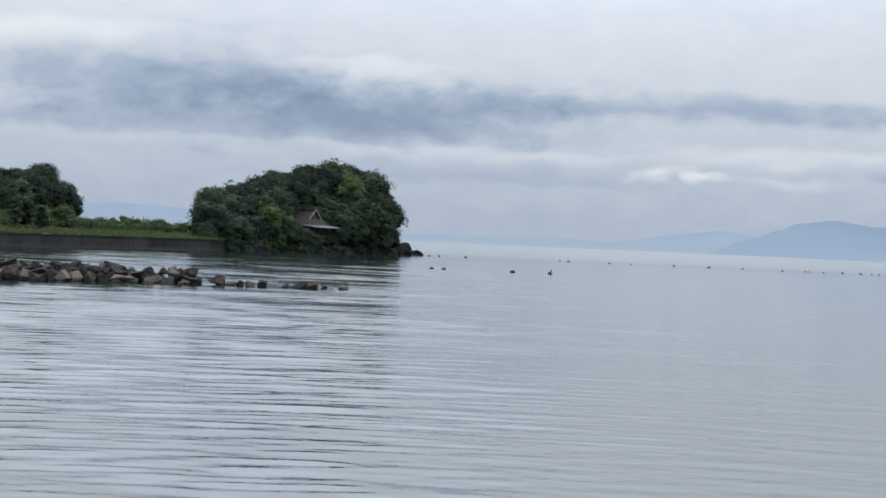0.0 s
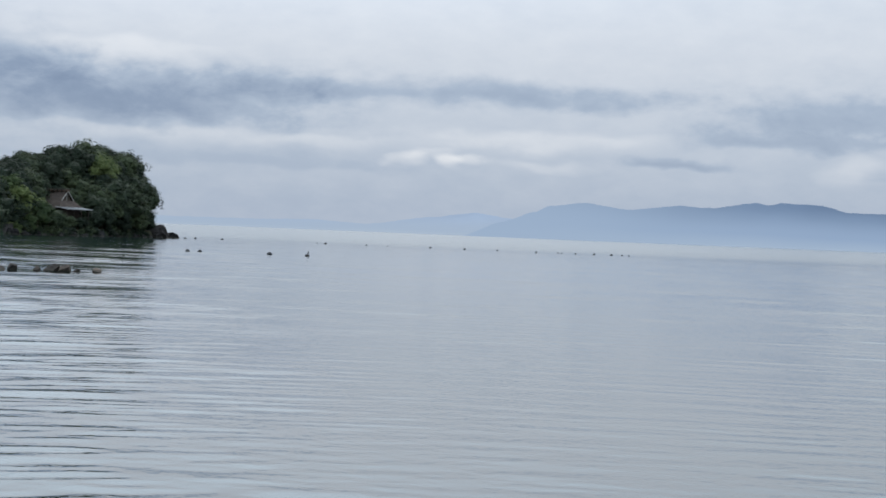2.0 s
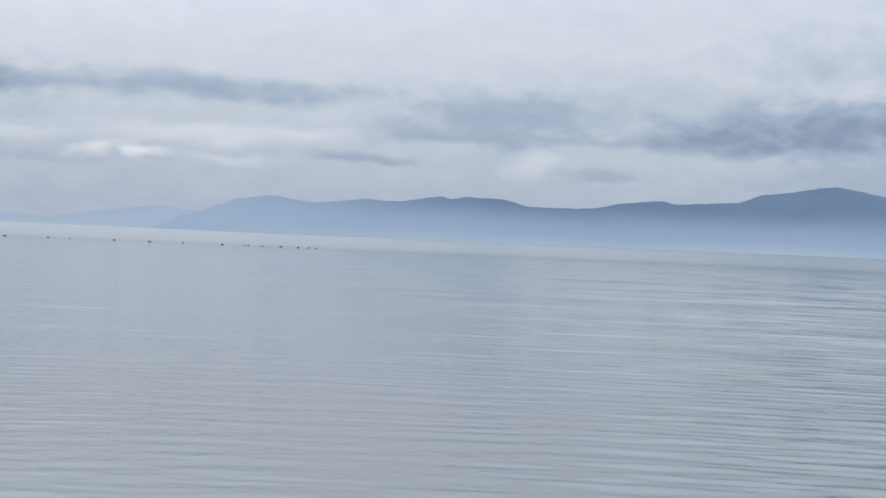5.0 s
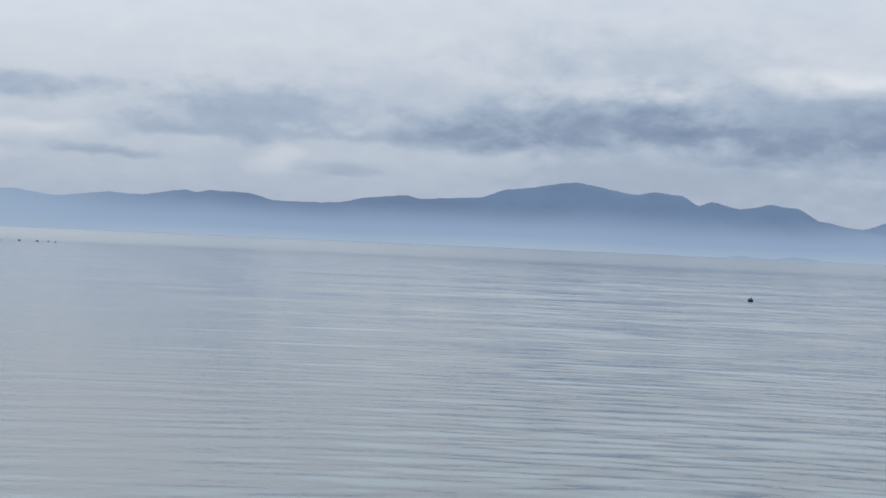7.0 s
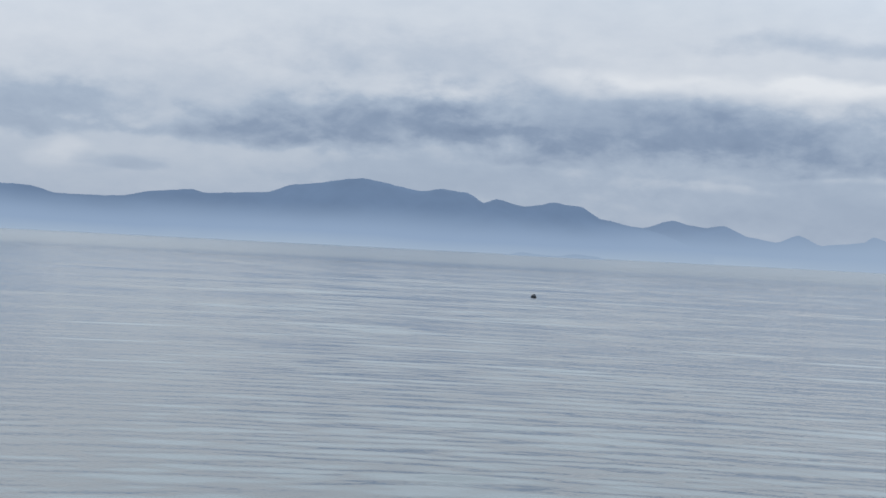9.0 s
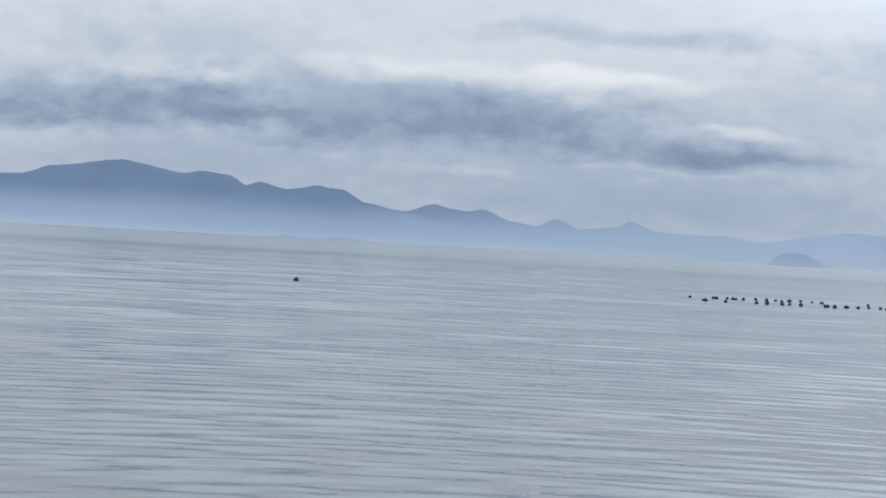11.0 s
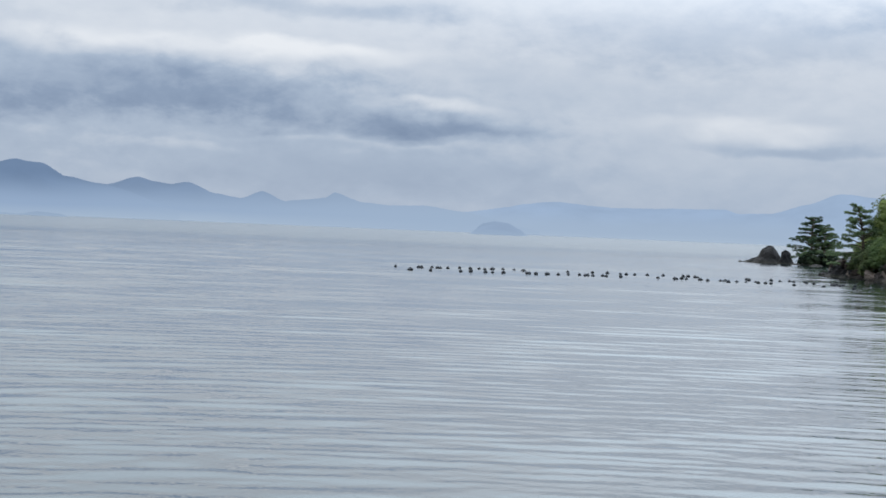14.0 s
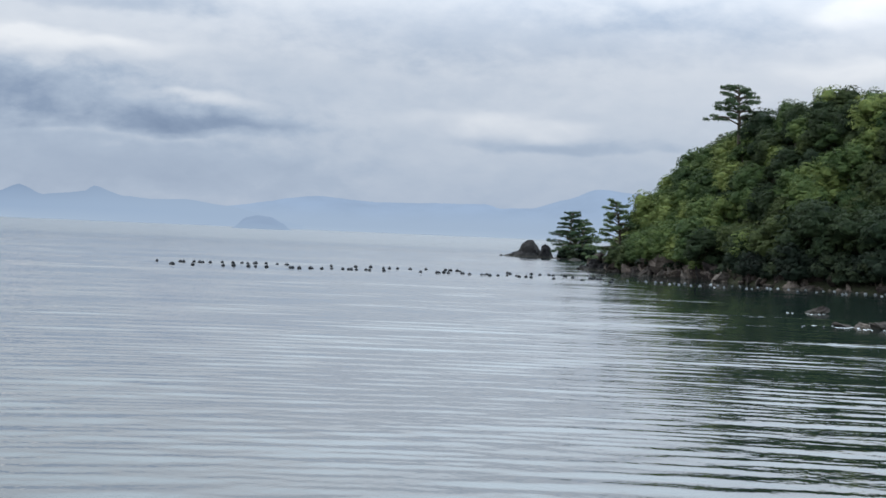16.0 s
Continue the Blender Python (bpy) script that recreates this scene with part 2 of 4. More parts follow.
def sea_water():
    mat, g, b = material("sea_water", 0.02)
    p = place_of(g)
    x, y, z = g.split(p)
    # along and across the mean swell, which runs in from the open bay
    ca, sa = math.cos(radians(28)), math.sin(radians(28))
    along = g.math("ADD", g.math("MULTIPLY", x, sa), g.math("MULTIPLY", y, ca))
    across = g.math("SUBTRACT", g.math("MULTIPLY", x, ca), g.math("MULTIPLY", y, sa))
    q = g.xyz(g.math("MULTIPLY", across, 0.30), along, 0.0)
    swell = g.noise(q, 0.70, 1.0, 0.5, 0.25)
    ripple = g.noise(g.vec("ADD", q, (31.0, 17.0, 0.0)), 1.7, 2.0, 0.5, 0.5)
    chop = g.noise(p, 2.6, 2.0, 0.5)
    calm = g.remap(g.noise(p, 0.018, 3.0, 0.6), 0.36, 0.60, 0.62, 1.0, True)
    h = g.math("MULTIPLY", swell, 0.118)
    h = g.math("MULTIPLY_ADD", ripple, 0.052, h)
    h = g.math("MULTIPLY_ADD", chop, 0.011, h)
    lee = g.remap(g.vec("LENGTH", p), 45.0, 130.0, 1.0, 0.8, True)
    lee = g.math("ADD", lee, g.remap(g.vec("LENGTH", p), 130.0, 260.0, 0.0, 0.7, True))
    # a smooth slick lies across the middle of the bay
    off = g.math("SUBTRACT", g.math("MULTIPLY", x, math.cos(radians(13))), g.math("MULTIPLY", y, math.sin(radians(13))))
    off = g.math("ABSOLUTE", g.math("DIVIDE", off, g.math("ADD", g.vec("LENGTH", p), 1.0)))
    slick = g.remap(off, 0.03, 0.32, 0.5, 1.05, True)
    far = g.remap(g.vec("LENGTH", p), 400.0, 450.0, 0.0, 0.3, True)
    h = g.math("MULTIPLY", h, g.math("MULTIPLY", g.math("MULTIPLY", calm, slick), lee))
    h = g.math("MULTIPLY_ADD", h, far, g.math("MULTIPLY", chop, 0.012))
    h = g.math("MULTIPLY", h, g.remap(g.vec("LENGTH", p), 450.0, 1000.0, 1.0, 0.0, True))
    relief(g, b, h, 1.0, 1.0)
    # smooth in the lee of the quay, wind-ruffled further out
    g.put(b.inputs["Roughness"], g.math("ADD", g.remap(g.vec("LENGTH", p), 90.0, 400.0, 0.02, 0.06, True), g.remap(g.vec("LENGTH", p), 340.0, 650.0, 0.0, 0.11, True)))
    b.inputs["Base Color"].default_value = (0.010, 0.018, 0.017, 1)
    b.inputs["IOR"].default_value = 1.75
    b.inputs["Specular IOR Level"].default_value = 0.5
    return mat


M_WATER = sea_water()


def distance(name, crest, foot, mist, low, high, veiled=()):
    """Far land as a glowing backdrop: kilometres of sea mist painted into its colour, pale at the foot."""
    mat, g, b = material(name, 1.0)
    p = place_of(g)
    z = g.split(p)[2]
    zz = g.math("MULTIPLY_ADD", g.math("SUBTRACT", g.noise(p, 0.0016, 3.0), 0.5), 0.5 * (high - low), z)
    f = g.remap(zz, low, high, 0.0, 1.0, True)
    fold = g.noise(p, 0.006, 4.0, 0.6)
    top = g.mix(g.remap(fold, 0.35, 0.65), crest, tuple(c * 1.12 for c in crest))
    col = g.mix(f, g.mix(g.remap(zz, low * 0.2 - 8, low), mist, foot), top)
    # the painted mist thickens towards the ends of the range: bearings from, to, and how much
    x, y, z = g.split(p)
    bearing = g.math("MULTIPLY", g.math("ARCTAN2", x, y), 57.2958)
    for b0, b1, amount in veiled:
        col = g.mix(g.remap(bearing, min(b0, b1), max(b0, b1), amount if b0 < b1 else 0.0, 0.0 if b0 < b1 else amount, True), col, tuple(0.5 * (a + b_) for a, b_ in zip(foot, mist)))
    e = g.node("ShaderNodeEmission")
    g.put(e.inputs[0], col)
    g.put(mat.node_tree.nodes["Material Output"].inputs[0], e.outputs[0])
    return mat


# haze colours painted onto the glowing hills in place of misty air
PAINTED_MIST = (0.385, 0.487, 0.622)
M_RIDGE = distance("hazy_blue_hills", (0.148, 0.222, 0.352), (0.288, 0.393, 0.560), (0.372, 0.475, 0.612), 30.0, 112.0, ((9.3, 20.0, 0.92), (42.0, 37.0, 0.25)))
M_PALE = distance("pale_misty_hills", (0.300, 0.402, 0.562), (0.350, 0.452, 0.597), PAINTED_MIST, 15.0, 80.0)
M_LOW = distance("low_misty_hills", (0.178, 0.256, 0.392), (0.300, 0.405, 0.567), PAINTED_MIST, 28.0, 108.0, ((51.0, 39.0, 0.82),))
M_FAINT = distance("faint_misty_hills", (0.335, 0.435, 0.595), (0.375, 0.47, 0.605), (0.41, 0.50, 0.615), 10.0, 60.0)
M_HAZEISLET = distance("hazy_islet", (0.268, 0.358, 0.502), (0.30, 0.40, 0.545), PAINTED_MIST, 0.5, 9.0)


# ---- building helpers ----
def at(a, d, z=0.0):
    """The place a degrees right of +Y and d metres away."""
    return Vector((d * math.sin(radians(a)), d * math.cos(radians(a)), z))


def grid_at(x, table):
    """Straight lines through a short table of (x, value)."""
    if x <= table[0][0]:
        return table[0][1]
    for (x0, v0), (x1, v1) in zip(table, table[1:]):
        if x <= x1:
            return v0 + (v1 - v0) * (x - x0) / (x1 - x0)
    return table[-1][1]


def smooth(x):
    x = min(1.0, max(0.0, x))
    return x * x * (3 - 2 * x)


def data_of(name, verts, faces, mat, soft=True):
    me = bpy.data.meshes.new(name)
    me.from_pydata([tuple(v) for v in verts], [], faces)
    me.materials.append(mat)
    if soft:
        me.polygons.foreach_set("use_smooth", [True] * len(me.polygons))
    me.update()
    return me


def bm_data(name, bm, mat, soft=False):
    me = bpy.data.meshes.new(name)
    bmesh.ops.recalc_face_normals(bm, faces=bm.faces)
    bm.to_mesh(me)
    bm.free()
    me.materials.append(mat)
    if soft:
        me.polygons.foreach_set("use_smooth", [True] * len(me.polygons))
    return me


def part(name, me, parent, label="", m=None):
    ob = new(name, me)
    ob.parent = parent
    if m is not None:
        ob.matrix_basis = m
    if label:
        tagged(ob, label)
    return ob


def box(bm, x0, x1, y0, y1, z0, z1, bevel=0.0):
    vs = bmesh.ops.create_cube(bm, size=1.0)["verts"]
    for v in vs:
        v.co = Vector(((x0 + x1) / 2 + v.co.x * (x1 - x0), (y0 + y1) / 2 + v.co.y * (y1 - y0), (z0 + z1) / 2 + v.co.z * (z1 - z0)))
    if bevel:
        es = list({e for v in vs for e in v.link_edges})
        bmesh.ops.bevel(bm, geom=es, offset=bevel, segments=2, affect="EDGES")


def tube(verts, faces, path, radii, sides=7):
    """A tapered limb along a path."""
    base = len(verts)
    for i, (p, r) in enumerate(zip(path, radii)):
        d = (path[min(i + 1, len(path) - 1)] - path[max(i - 1, 0)]).normalized()
        u = d.orthogonal().normalized()
        w = d.cross(u)
        for k in range(sides):
            t = 2 * math.pi * k / sides
            verts.append(p + (u * math.cos(t) + w * math.sin(t)) * r)
    for i in range(len(path) - 1):
        for k in range(sides):
            a, b2 = base + i * sides + k, base + i * sides + (k + 1) % sides
            faces.append((a, b2, b2 + sides, a + sides))
    faces.append(tuple(base + (len(path) - 1) * sides + k for k in range(sides)))


# ---- the sea ----
def wave_heights(a, d):
    """Wind ripples on the near bay: short crossing waves that bend in towards the quay, stronger in the gusts and weak in the slick."""
    rng = np.random.default_rng(3)
    x, y = d * np.sin(a), d * np.cos(a)
    z = np.zeros_like(x)
    crests = 64
    for k in range(crests):
        long = 0.60 * 5.5 ** (rng.uniform(0, 1) ** 1.8)
        wander = rng.choice((5.0, 9.0, 18.0))
        cx, cy = rng.normal() * wander, rng.normal() * wander * 0.6 - 4.0
        w = 2 * math.pi / long
        z += WAVE_SLOPE / math.sqrt(crests) / w * np.sin(w * np.hypot(x - cx, y - cy) + rng.uniform(0, 6.28))
    gust = np.zeros_like(x)
    for k in range(16):
        long = 9.0 * 7.0 ** rng.uniform(0, 1)
        way = radians(28) + rng.normal() * 0.45
        w = 2 * math.pi / long
        gust += 0.35 * np.sin(w * (x * math.sin(way) + y * math.cos(way)) + rng.uniform(0, 6.28))
    gust = np.clip(1.0 + (0.16 + 0.26 * np.clip((d - 40) / 160, 0, 1)) * gust, 0.35, 1.7)
    gust = gust * np.interp(d, (20, 40, 90, 220), (0.8, 0.95, 1.0, 1.05))
    edge = np.clip((np.abs(np.degrees(a) - 11.5) - 4.0) / 14.0, 0, 1)
    slick = 0.30 + 0.72 * edge * edge * (3 - 2 * edge)
    # sheltered water close under the headland
    lull = 1 - np.clip((np.degrees(a) - 60) / 5, 0, 1) * np.interp(d, (25, 60, 120), (0.12, 0.30, 0.62))
    # and behind the breakwater
    lull = lull * (1 - 0.4 * np.clip((1 - np.degrees(a)) / 4, 0, 1) * np.clip((d - 80) / 60, 0, 1))
    # a smoother reach off the headland
    reach = np.clip((np.degrees(a) - 36) / 10, 0, 1) * np.clip((63 - np.degrees(a)) / 6, 0, 1)
    return z * gust * slick * lull * (1 - 0.3 * reach)


WAVE_SLOPE = 0.081


def sea():
    """One sheet of water out to the horizon, with real ripples on the near bay."""
    near, out = 18.0, 450.0
    ds = [near]
    while ds[-1] < out:
        ds.append(ds[-1] + 0.12 + 0.0008 * ds[-1])
    ds = np.array(ds)
    angs = np.radians(np.arange(-18.0, 77.01, 0.45))
    d, a = np.meshgrid(ds, angs, indexing="ij")
    fade = np.clip((d - near) / 4, 0, 1) * np.clip((ds[-1] - d) / 40, 0, 1) * np.clip((a - angs[0]) * 40, 0, 1) * np.clip((angs[-1] - a) * 40, 0, 1)
    z = wave_heights(a, d) * fade
    verts = np.stack([d * np.sin(a), d * np.cos(a), z], 2).reshape(-1, 3)
    nr, nc = d.shape
    q = (np.arange(nr - 1)[:, None] * nc + np.arange(nc - 1)[None, :]).reshape(-1)
    faces = [np.stack([q, q + 1, q + nc + 1, q + nc], 1)]
    # the still water all round, out to the horizon: the same angles go on beyond and inside the ripples
    verts = [verts]
    count = nr * nc

    def ring(angles, radii, closed):
        nonlocal count
        r, t = np.meshgrid(np.array(radii), angles, indexing="ij")
        verts.append(np.stack([r * np.sin(t), r * np.cos(t), np.zeros_like(r)], 2).reshape(-1, 3))
        n = len(angles)
        i = np.arange(n if closed else n - 1)
        for k in range(len(radii) - 1):
            b = count + k * n
            faces.append(np.stack([b + i, b + (i + 1) % n, b + n + (i + 1) % n, b + n + i], 1))
        count += len(radii) * n

    around = np.concatenate([angs, np.linspace(angs[-1], angs[0] + 2 * math.pi, 60)[1:-1]])
    ring(np.linspace(angs[-1], angs[0] + 2 * math.pi, 60), (near, 60, 150, ds[-1]), False)
    ring(around, (ds[-1], 700, 1200, 2200, 3600, 5200), True)
    ring(around, (1.0, 8, near), True)
    first = count - 3 * len(around)
    verts.append(np.zeros((1, 3)))
    fan = [(first + (i + 1) % len(around), first + i, count) for i in range(len(around))]
    me = bpy.data.meshes.new("water")
    me.from_pydata([tuple(v) for v in np.concatenate(verts).tolist()], [], np.concatenate(faces)[:, ::-1].tolist() + fan)
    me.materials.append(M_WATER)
    me.polygons.foreach_set("use_smooth", [True] * len(me.polygons))
    me.update()
    tagged(new("water", me), "calm grey sea with low ripples under cloud", "water", kind="structure")


sea()


# ---- far land ----
def far_range(name, label, mat, dist, skyline, seed, rough=2.0, step=0.02):
    """A ridge whose skyline runs over summits and saddles: (degrees right, degrees up)."""
    a0, a1 = skyline[0][0], skyline[-1][0]
    verts, faces, n = [], [], int((a1 - a0) / step)
    rows = 5
    for i in range(n + 1):
        a = a0 + (a1 - a0) * i / n
        for (x0, e0), (x1, e1) in zip(skyline, skyline[1:]):
            if a <= x1:
                break
        u = (a - x0) / (x1 - x0)
        top = EYE + dist * math.tan(radians(e0 + (e1 - e0) * (0.45 * u + 0.55 * smooth(u))))
        top += rough * noise.fractal(Vector((a * 2.3, seed, 0)), 1.0, 2.0, 4) + 0.4 * rough * noise.noise(Vector((a * 15, seed, 3))) + 0.8 * rough * noise.noise(Vector((a * 48, seed, 7)))
        top = max(0.5, top)
        for k in range(rows):
            f = k / (rows - 1)
            verts.append(at(a, dist - 260 * (1 - f) ** 1.3, -2 + (top + 2) * math.sin(f * math.pi / 2) ** 0.9))
        verts.append(at(a, min(dist + 120, 4950), -2))
    w = rows + 1
    for i in range(n):
        for k in range(w - 1):
            a = i * w + k
            faces.append((a, a + w, a + w + 1, a + 1))
    return tagged(new(name, data_of(name, verts, faces, mat)), label, "hills", kind="structure")


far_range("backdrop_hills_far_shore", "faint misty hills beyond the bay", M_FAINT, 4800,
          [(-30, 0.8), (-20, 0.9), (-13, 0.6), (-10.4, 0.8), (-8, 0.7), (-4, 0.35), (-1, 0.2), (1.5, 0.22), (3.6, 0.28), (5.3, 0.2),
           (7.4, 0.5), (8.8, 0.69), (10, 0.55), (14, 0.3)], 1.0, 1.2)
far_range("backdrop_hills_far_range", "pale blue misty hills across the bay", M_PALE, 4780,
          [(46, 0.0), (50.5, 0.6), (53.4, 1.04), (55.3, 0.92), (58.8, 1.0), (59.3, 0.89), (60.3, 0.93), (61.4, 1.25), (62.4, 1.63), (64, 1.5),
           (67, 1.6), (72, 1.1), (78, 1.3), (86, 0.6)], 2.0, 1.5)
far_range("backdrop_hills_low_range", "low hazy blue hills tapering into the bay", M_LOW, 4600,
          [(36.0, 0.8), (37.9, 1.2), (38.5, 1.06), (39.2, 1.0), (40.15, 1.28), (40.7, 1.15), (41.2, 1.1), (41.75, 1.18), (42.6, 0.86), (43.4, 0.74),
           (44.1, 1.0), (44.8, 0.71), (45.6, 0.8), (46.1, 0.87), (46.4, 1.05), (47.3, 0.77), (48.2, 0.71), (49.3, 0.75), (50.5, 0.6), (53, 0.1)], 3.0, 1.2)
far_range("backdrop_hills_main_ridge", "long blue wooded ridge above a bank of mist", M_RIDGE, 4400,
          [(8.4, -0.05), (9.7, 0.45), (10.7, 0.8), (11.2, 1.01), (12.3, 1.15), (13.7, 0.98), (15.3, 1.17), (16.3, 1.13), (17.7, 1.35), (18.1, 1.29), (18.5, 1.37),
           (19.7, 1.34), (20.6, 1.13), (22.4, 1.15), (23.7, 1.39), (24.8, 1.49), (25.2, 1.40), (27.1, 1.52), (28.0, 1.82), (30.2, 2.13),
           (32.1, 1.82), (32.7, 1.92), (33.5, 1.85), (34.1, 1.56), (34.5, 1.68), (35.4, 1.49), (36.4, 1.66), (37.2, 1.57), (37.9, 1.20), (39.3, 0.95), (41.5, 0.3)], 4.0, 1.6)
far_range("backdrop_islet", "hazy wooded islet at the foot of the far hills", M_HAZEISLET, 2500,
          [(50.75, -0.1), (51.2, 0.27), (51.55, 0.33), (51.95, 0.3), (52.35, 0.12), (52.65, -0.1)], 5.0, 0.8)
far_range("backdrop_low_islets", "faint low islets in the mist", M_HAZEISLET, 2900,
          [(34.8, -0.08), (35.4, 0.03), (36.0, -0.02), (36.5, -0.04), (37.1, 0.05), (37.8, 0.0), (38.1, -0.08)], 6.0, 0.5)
# ---- end far ----

# ---- plants: one of each kind, then copies ----
def leaves(puffs, count, size, rng, long=1.6, lift=0.35, loose=0.8):
    """Leaf blades on the shells of a set of leafy clumps: centre, radii and, where known, the way out of the crown."""
    verts, faces = [], []
    for c, r, *out in puffs:
        n = rng.normal(size=(count, 3))
        n /= np.linalg.norm(n, axis=1)[:, None]
        n[:, 2] = np.where(n[:, 2] < -0.35, -n[:, 2], n[:, 2])
        p = np.array(c) + n * np.array(r) * rng.uniform(0.72, 1.06, (count, 1))
        up = n + rng.normal(size=(count, 3)) * loose + np.array((0, 0, lift))
        if out:
            up = up * 0.6 + np.array(out[0])
        up /= np.linalg.norm(up, axis=1)[:, None]
        side = np.cross(up, rng.normal(size=(count, 3)))
        side /= np.linalg.norm(side, axis=1)[:, None]
        tip = np.cross(up, side)
        s = size * rng.uniform(0.6, 1.3, (count, 1))
        base = len(verts)
        blade = np.stack([p - tip * s * long * 0.5 - side * s * 0.3, p + side * s * 0.6, p + tip * s * long * 0.6 + up * s * 0.1], 1)
        verts.extend(map(tuple, blade.reshape(-1, 3)))
        faces.extend((base + 3 * i, base + 3 * i + 1, base + 3 * i + 2) for i in range(count))
    return verts, faces


HIDDEN = []


def tree(kind, label, mat, seed, height, spread, lobes, sprays, count, size, low=0.22, lift=0.6, ragged=0.18, tuft=0.32, core=0.8):
    """A tree with a forked trunk and a crown of a few large lobes, each a heap of leafy sprays."""
    rng = np.random.default_rng(seed)
    root = tagged(new(kind), label, "tree")
    tv, tf = [], []
    lean = Vector((rng.uniform(-0.5, 0.5), rng.uniform(-0.5, 0.5), 0))
    path = [Vector((0, 0, -0.6)), Vector((0.05, 0, height * 0.2)) + lean * 0.2, lean * 0.6 + Vector((0, 0, height * 0.45)), lean + Vector((0, 0, height * 0.75))]
    tube(tv, tf, path, [0.03 * height, 0.024 * height, 0.017 * height, 0.006 * height])
    puffs, hearts = [], []
    for i in range(lobes):
        u = (i + 0.5) / lobes
        t = i * 2.39996 + rng.uniform(-0.5, 0.5)
        z = height * (low + 0.08 + (0.72 - low) * u)
        wide = spread * math.sqrt(max(0.03, 1 - ((u - 0.25) / 0.78) ** 2)) * rng.uniform(0.45, 0.68)
        c = Vector((math.cos(t) * wide, math.sin(t) * wide, z)) + lean * u
        r = spread * rng.uniform(0.40, 0.60)
        hearts.append((c, r))
        fork = path[1].lerp(path[2], rng.uniform(0.2, 1.0))
        tube(tv, tf, [fork, fork.lerp(c, 0.5) + Vector((0, 0, -0.15)), c], [0.011 * height, 0.008 * height, 0.003 * height], 5)
        for k in range(sprays):
            q = (k + 0.5) / sprays
            nz = 1.0 - 1.45 * q
            ring = math.sqrt(max(0.0, 1 - nz * nz))
            s = k * 2.39996 + rng.uniform(-0.5, 0.5)
            out = 0.9 + ragged * rng.uniform(-1, 1)
            w = r * tuft * rng.uniform(0.65, 1.4)
            way_out = Vector((math.cos(s) * ring, math.sin(s) * ring, nz * 0.8))
            puffs.append((c + way_out * r * out, (w, w, w * rng.uniform(0.4, 0.75)), way_out))
    part("trunk", data_of("trunk", tv, tf, M_BARK), root, "grey-brown forked trunk")
    cv, cf = leaves(puffs, count, size, rng, 1.5, lift, 0.7)
    # the dense inner leafage that closes each lobe
    for c, r in hearts:
        bm = bmesh.new()
        bmesh.ops.create_icosphere(bm, subdivisions=2, radius=1.0)
        base = len(cv)
        bm.verts.index_update()
        for v in bm.verts:
            k = r * core * (1 + 0.45 * noise.noise(v.co * 2.1 + c * 3) + 0.25 * noise.noise(v.co * 5.5 + c))
            cv.append(tuple(c + Vector((v.co.x, v.co.y, v.co.z * 0.8)) * k))
        cf.extend(tuple(base + v.index for v in f.verts) for f in bm.faces)
        bm.free()
    part("crown", data_of("crown", cv, cf, mat, False), root)
    HIDDEN.append(root)
    return root


def pine(label, seed, height, spread, layers, lean, bare=0.35, flat=0.26, count=260, pad=0.4):
    """A coastal pine: a bent trunk, limbs and flat pads of needles."""
    rng = np.random.default_rng(seed)
    root = tagged(new("pine_tree"), label, "tree")
    tv, tf = [], []
    path = [Vector((lean * (u ** 1.5) * height * 0.3 + 0.12 * math.sin(u * 5 + seed), 0.1 * math.sin(u * 4), -0.5 + u * (height * 0.93 + 0.5))) for u in (0, 0.2, 0.4, 0.6, 0.8, 1.0)]
    tube(tv, tf, path, [0.032 * height * (1 - 0.85 * u) for u in (0, 0.2, 0.4, 0.6, 0.8, 1.0)], 8)
    pads = []
    for i in range(layers):
        u = bare + (1 - bare) * i / max(1, layers - 1)
        k = u * 5
        j = min(4, int(k))
        stem = path[j].lerp(path[j + 1], k - j)
        t = i * 2.6 + rng.uniform(-0.5, 0.5)
        wide = spread * (1.15 - 0.85 * u) * rng.uniform(0.75, 1.1)
        end = stem + Vector((math.cos(t) * wide, math.sin(t) * wide, rng.uniform(-0.1, 0.4) * wide))
        tube(tv, tf, [stem, stem.lerp(end, 0.55) + Vector((0, 0, 0.1 * wide)), end], [0.011 * height, 0.007 * height, 0.003 * height], 5)
        for f, w in ((1.0, 1.0), (0.78, 1.1), (0.52, 0.85)):
            r = spread * pad * w * (1.05 - 0.5 * u) * rng.uniform(0.7, 1.2)
            pads.append((stem.lerp(end, f) + Vector((rng.normal() * 0.3 * r, rng.normal() * 0.3 * r, 0.12 * r)), (r, r, r * flat)))
    pads.append((path[-1], (spread * pad * 1.3, spread * pad * 1.3, spread * pad * 0.6)))
    part("trunk", data_of("trunk", tv, tf, M_BARK), root, "dark bent pine trunk with bare limbs")
    part("crown", data_of("crown", *leaves(pads, count, 0.085, rng, 5.5, 0.5), M_NEEDLE, False), root, "flat layered pads of dark needles")
    return root


DARK = "evergreen oak with a dense lumpy crown, leaves darkened for shade"
GREEN = "green broadleaf tree with a rounded leafy crown"
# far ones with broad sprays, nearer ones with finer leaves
EVERGREENS = [tree("evergreen_tree", DARK, M_SHADED_EVERGREEN, 10 + i, 6.6 + 0.4 * i, 2.7 + 0.2 * i, 9 + i, 16, 30, 0.20, 0.20, 0.6, 0.14, 0.36, 0.74) for i in range(5)]
BROADLEAVES = [tree("broadleaf_tree", GREEN, M_SHADED_GREEN, 20 + i, 5.8 + 0.5 * i, 2.5 + 0.15 * i, 8 + i, 16, 30, 0.20, 0.20, 0.6, 0.15, 0.36, 0.72) for i in range(4)]
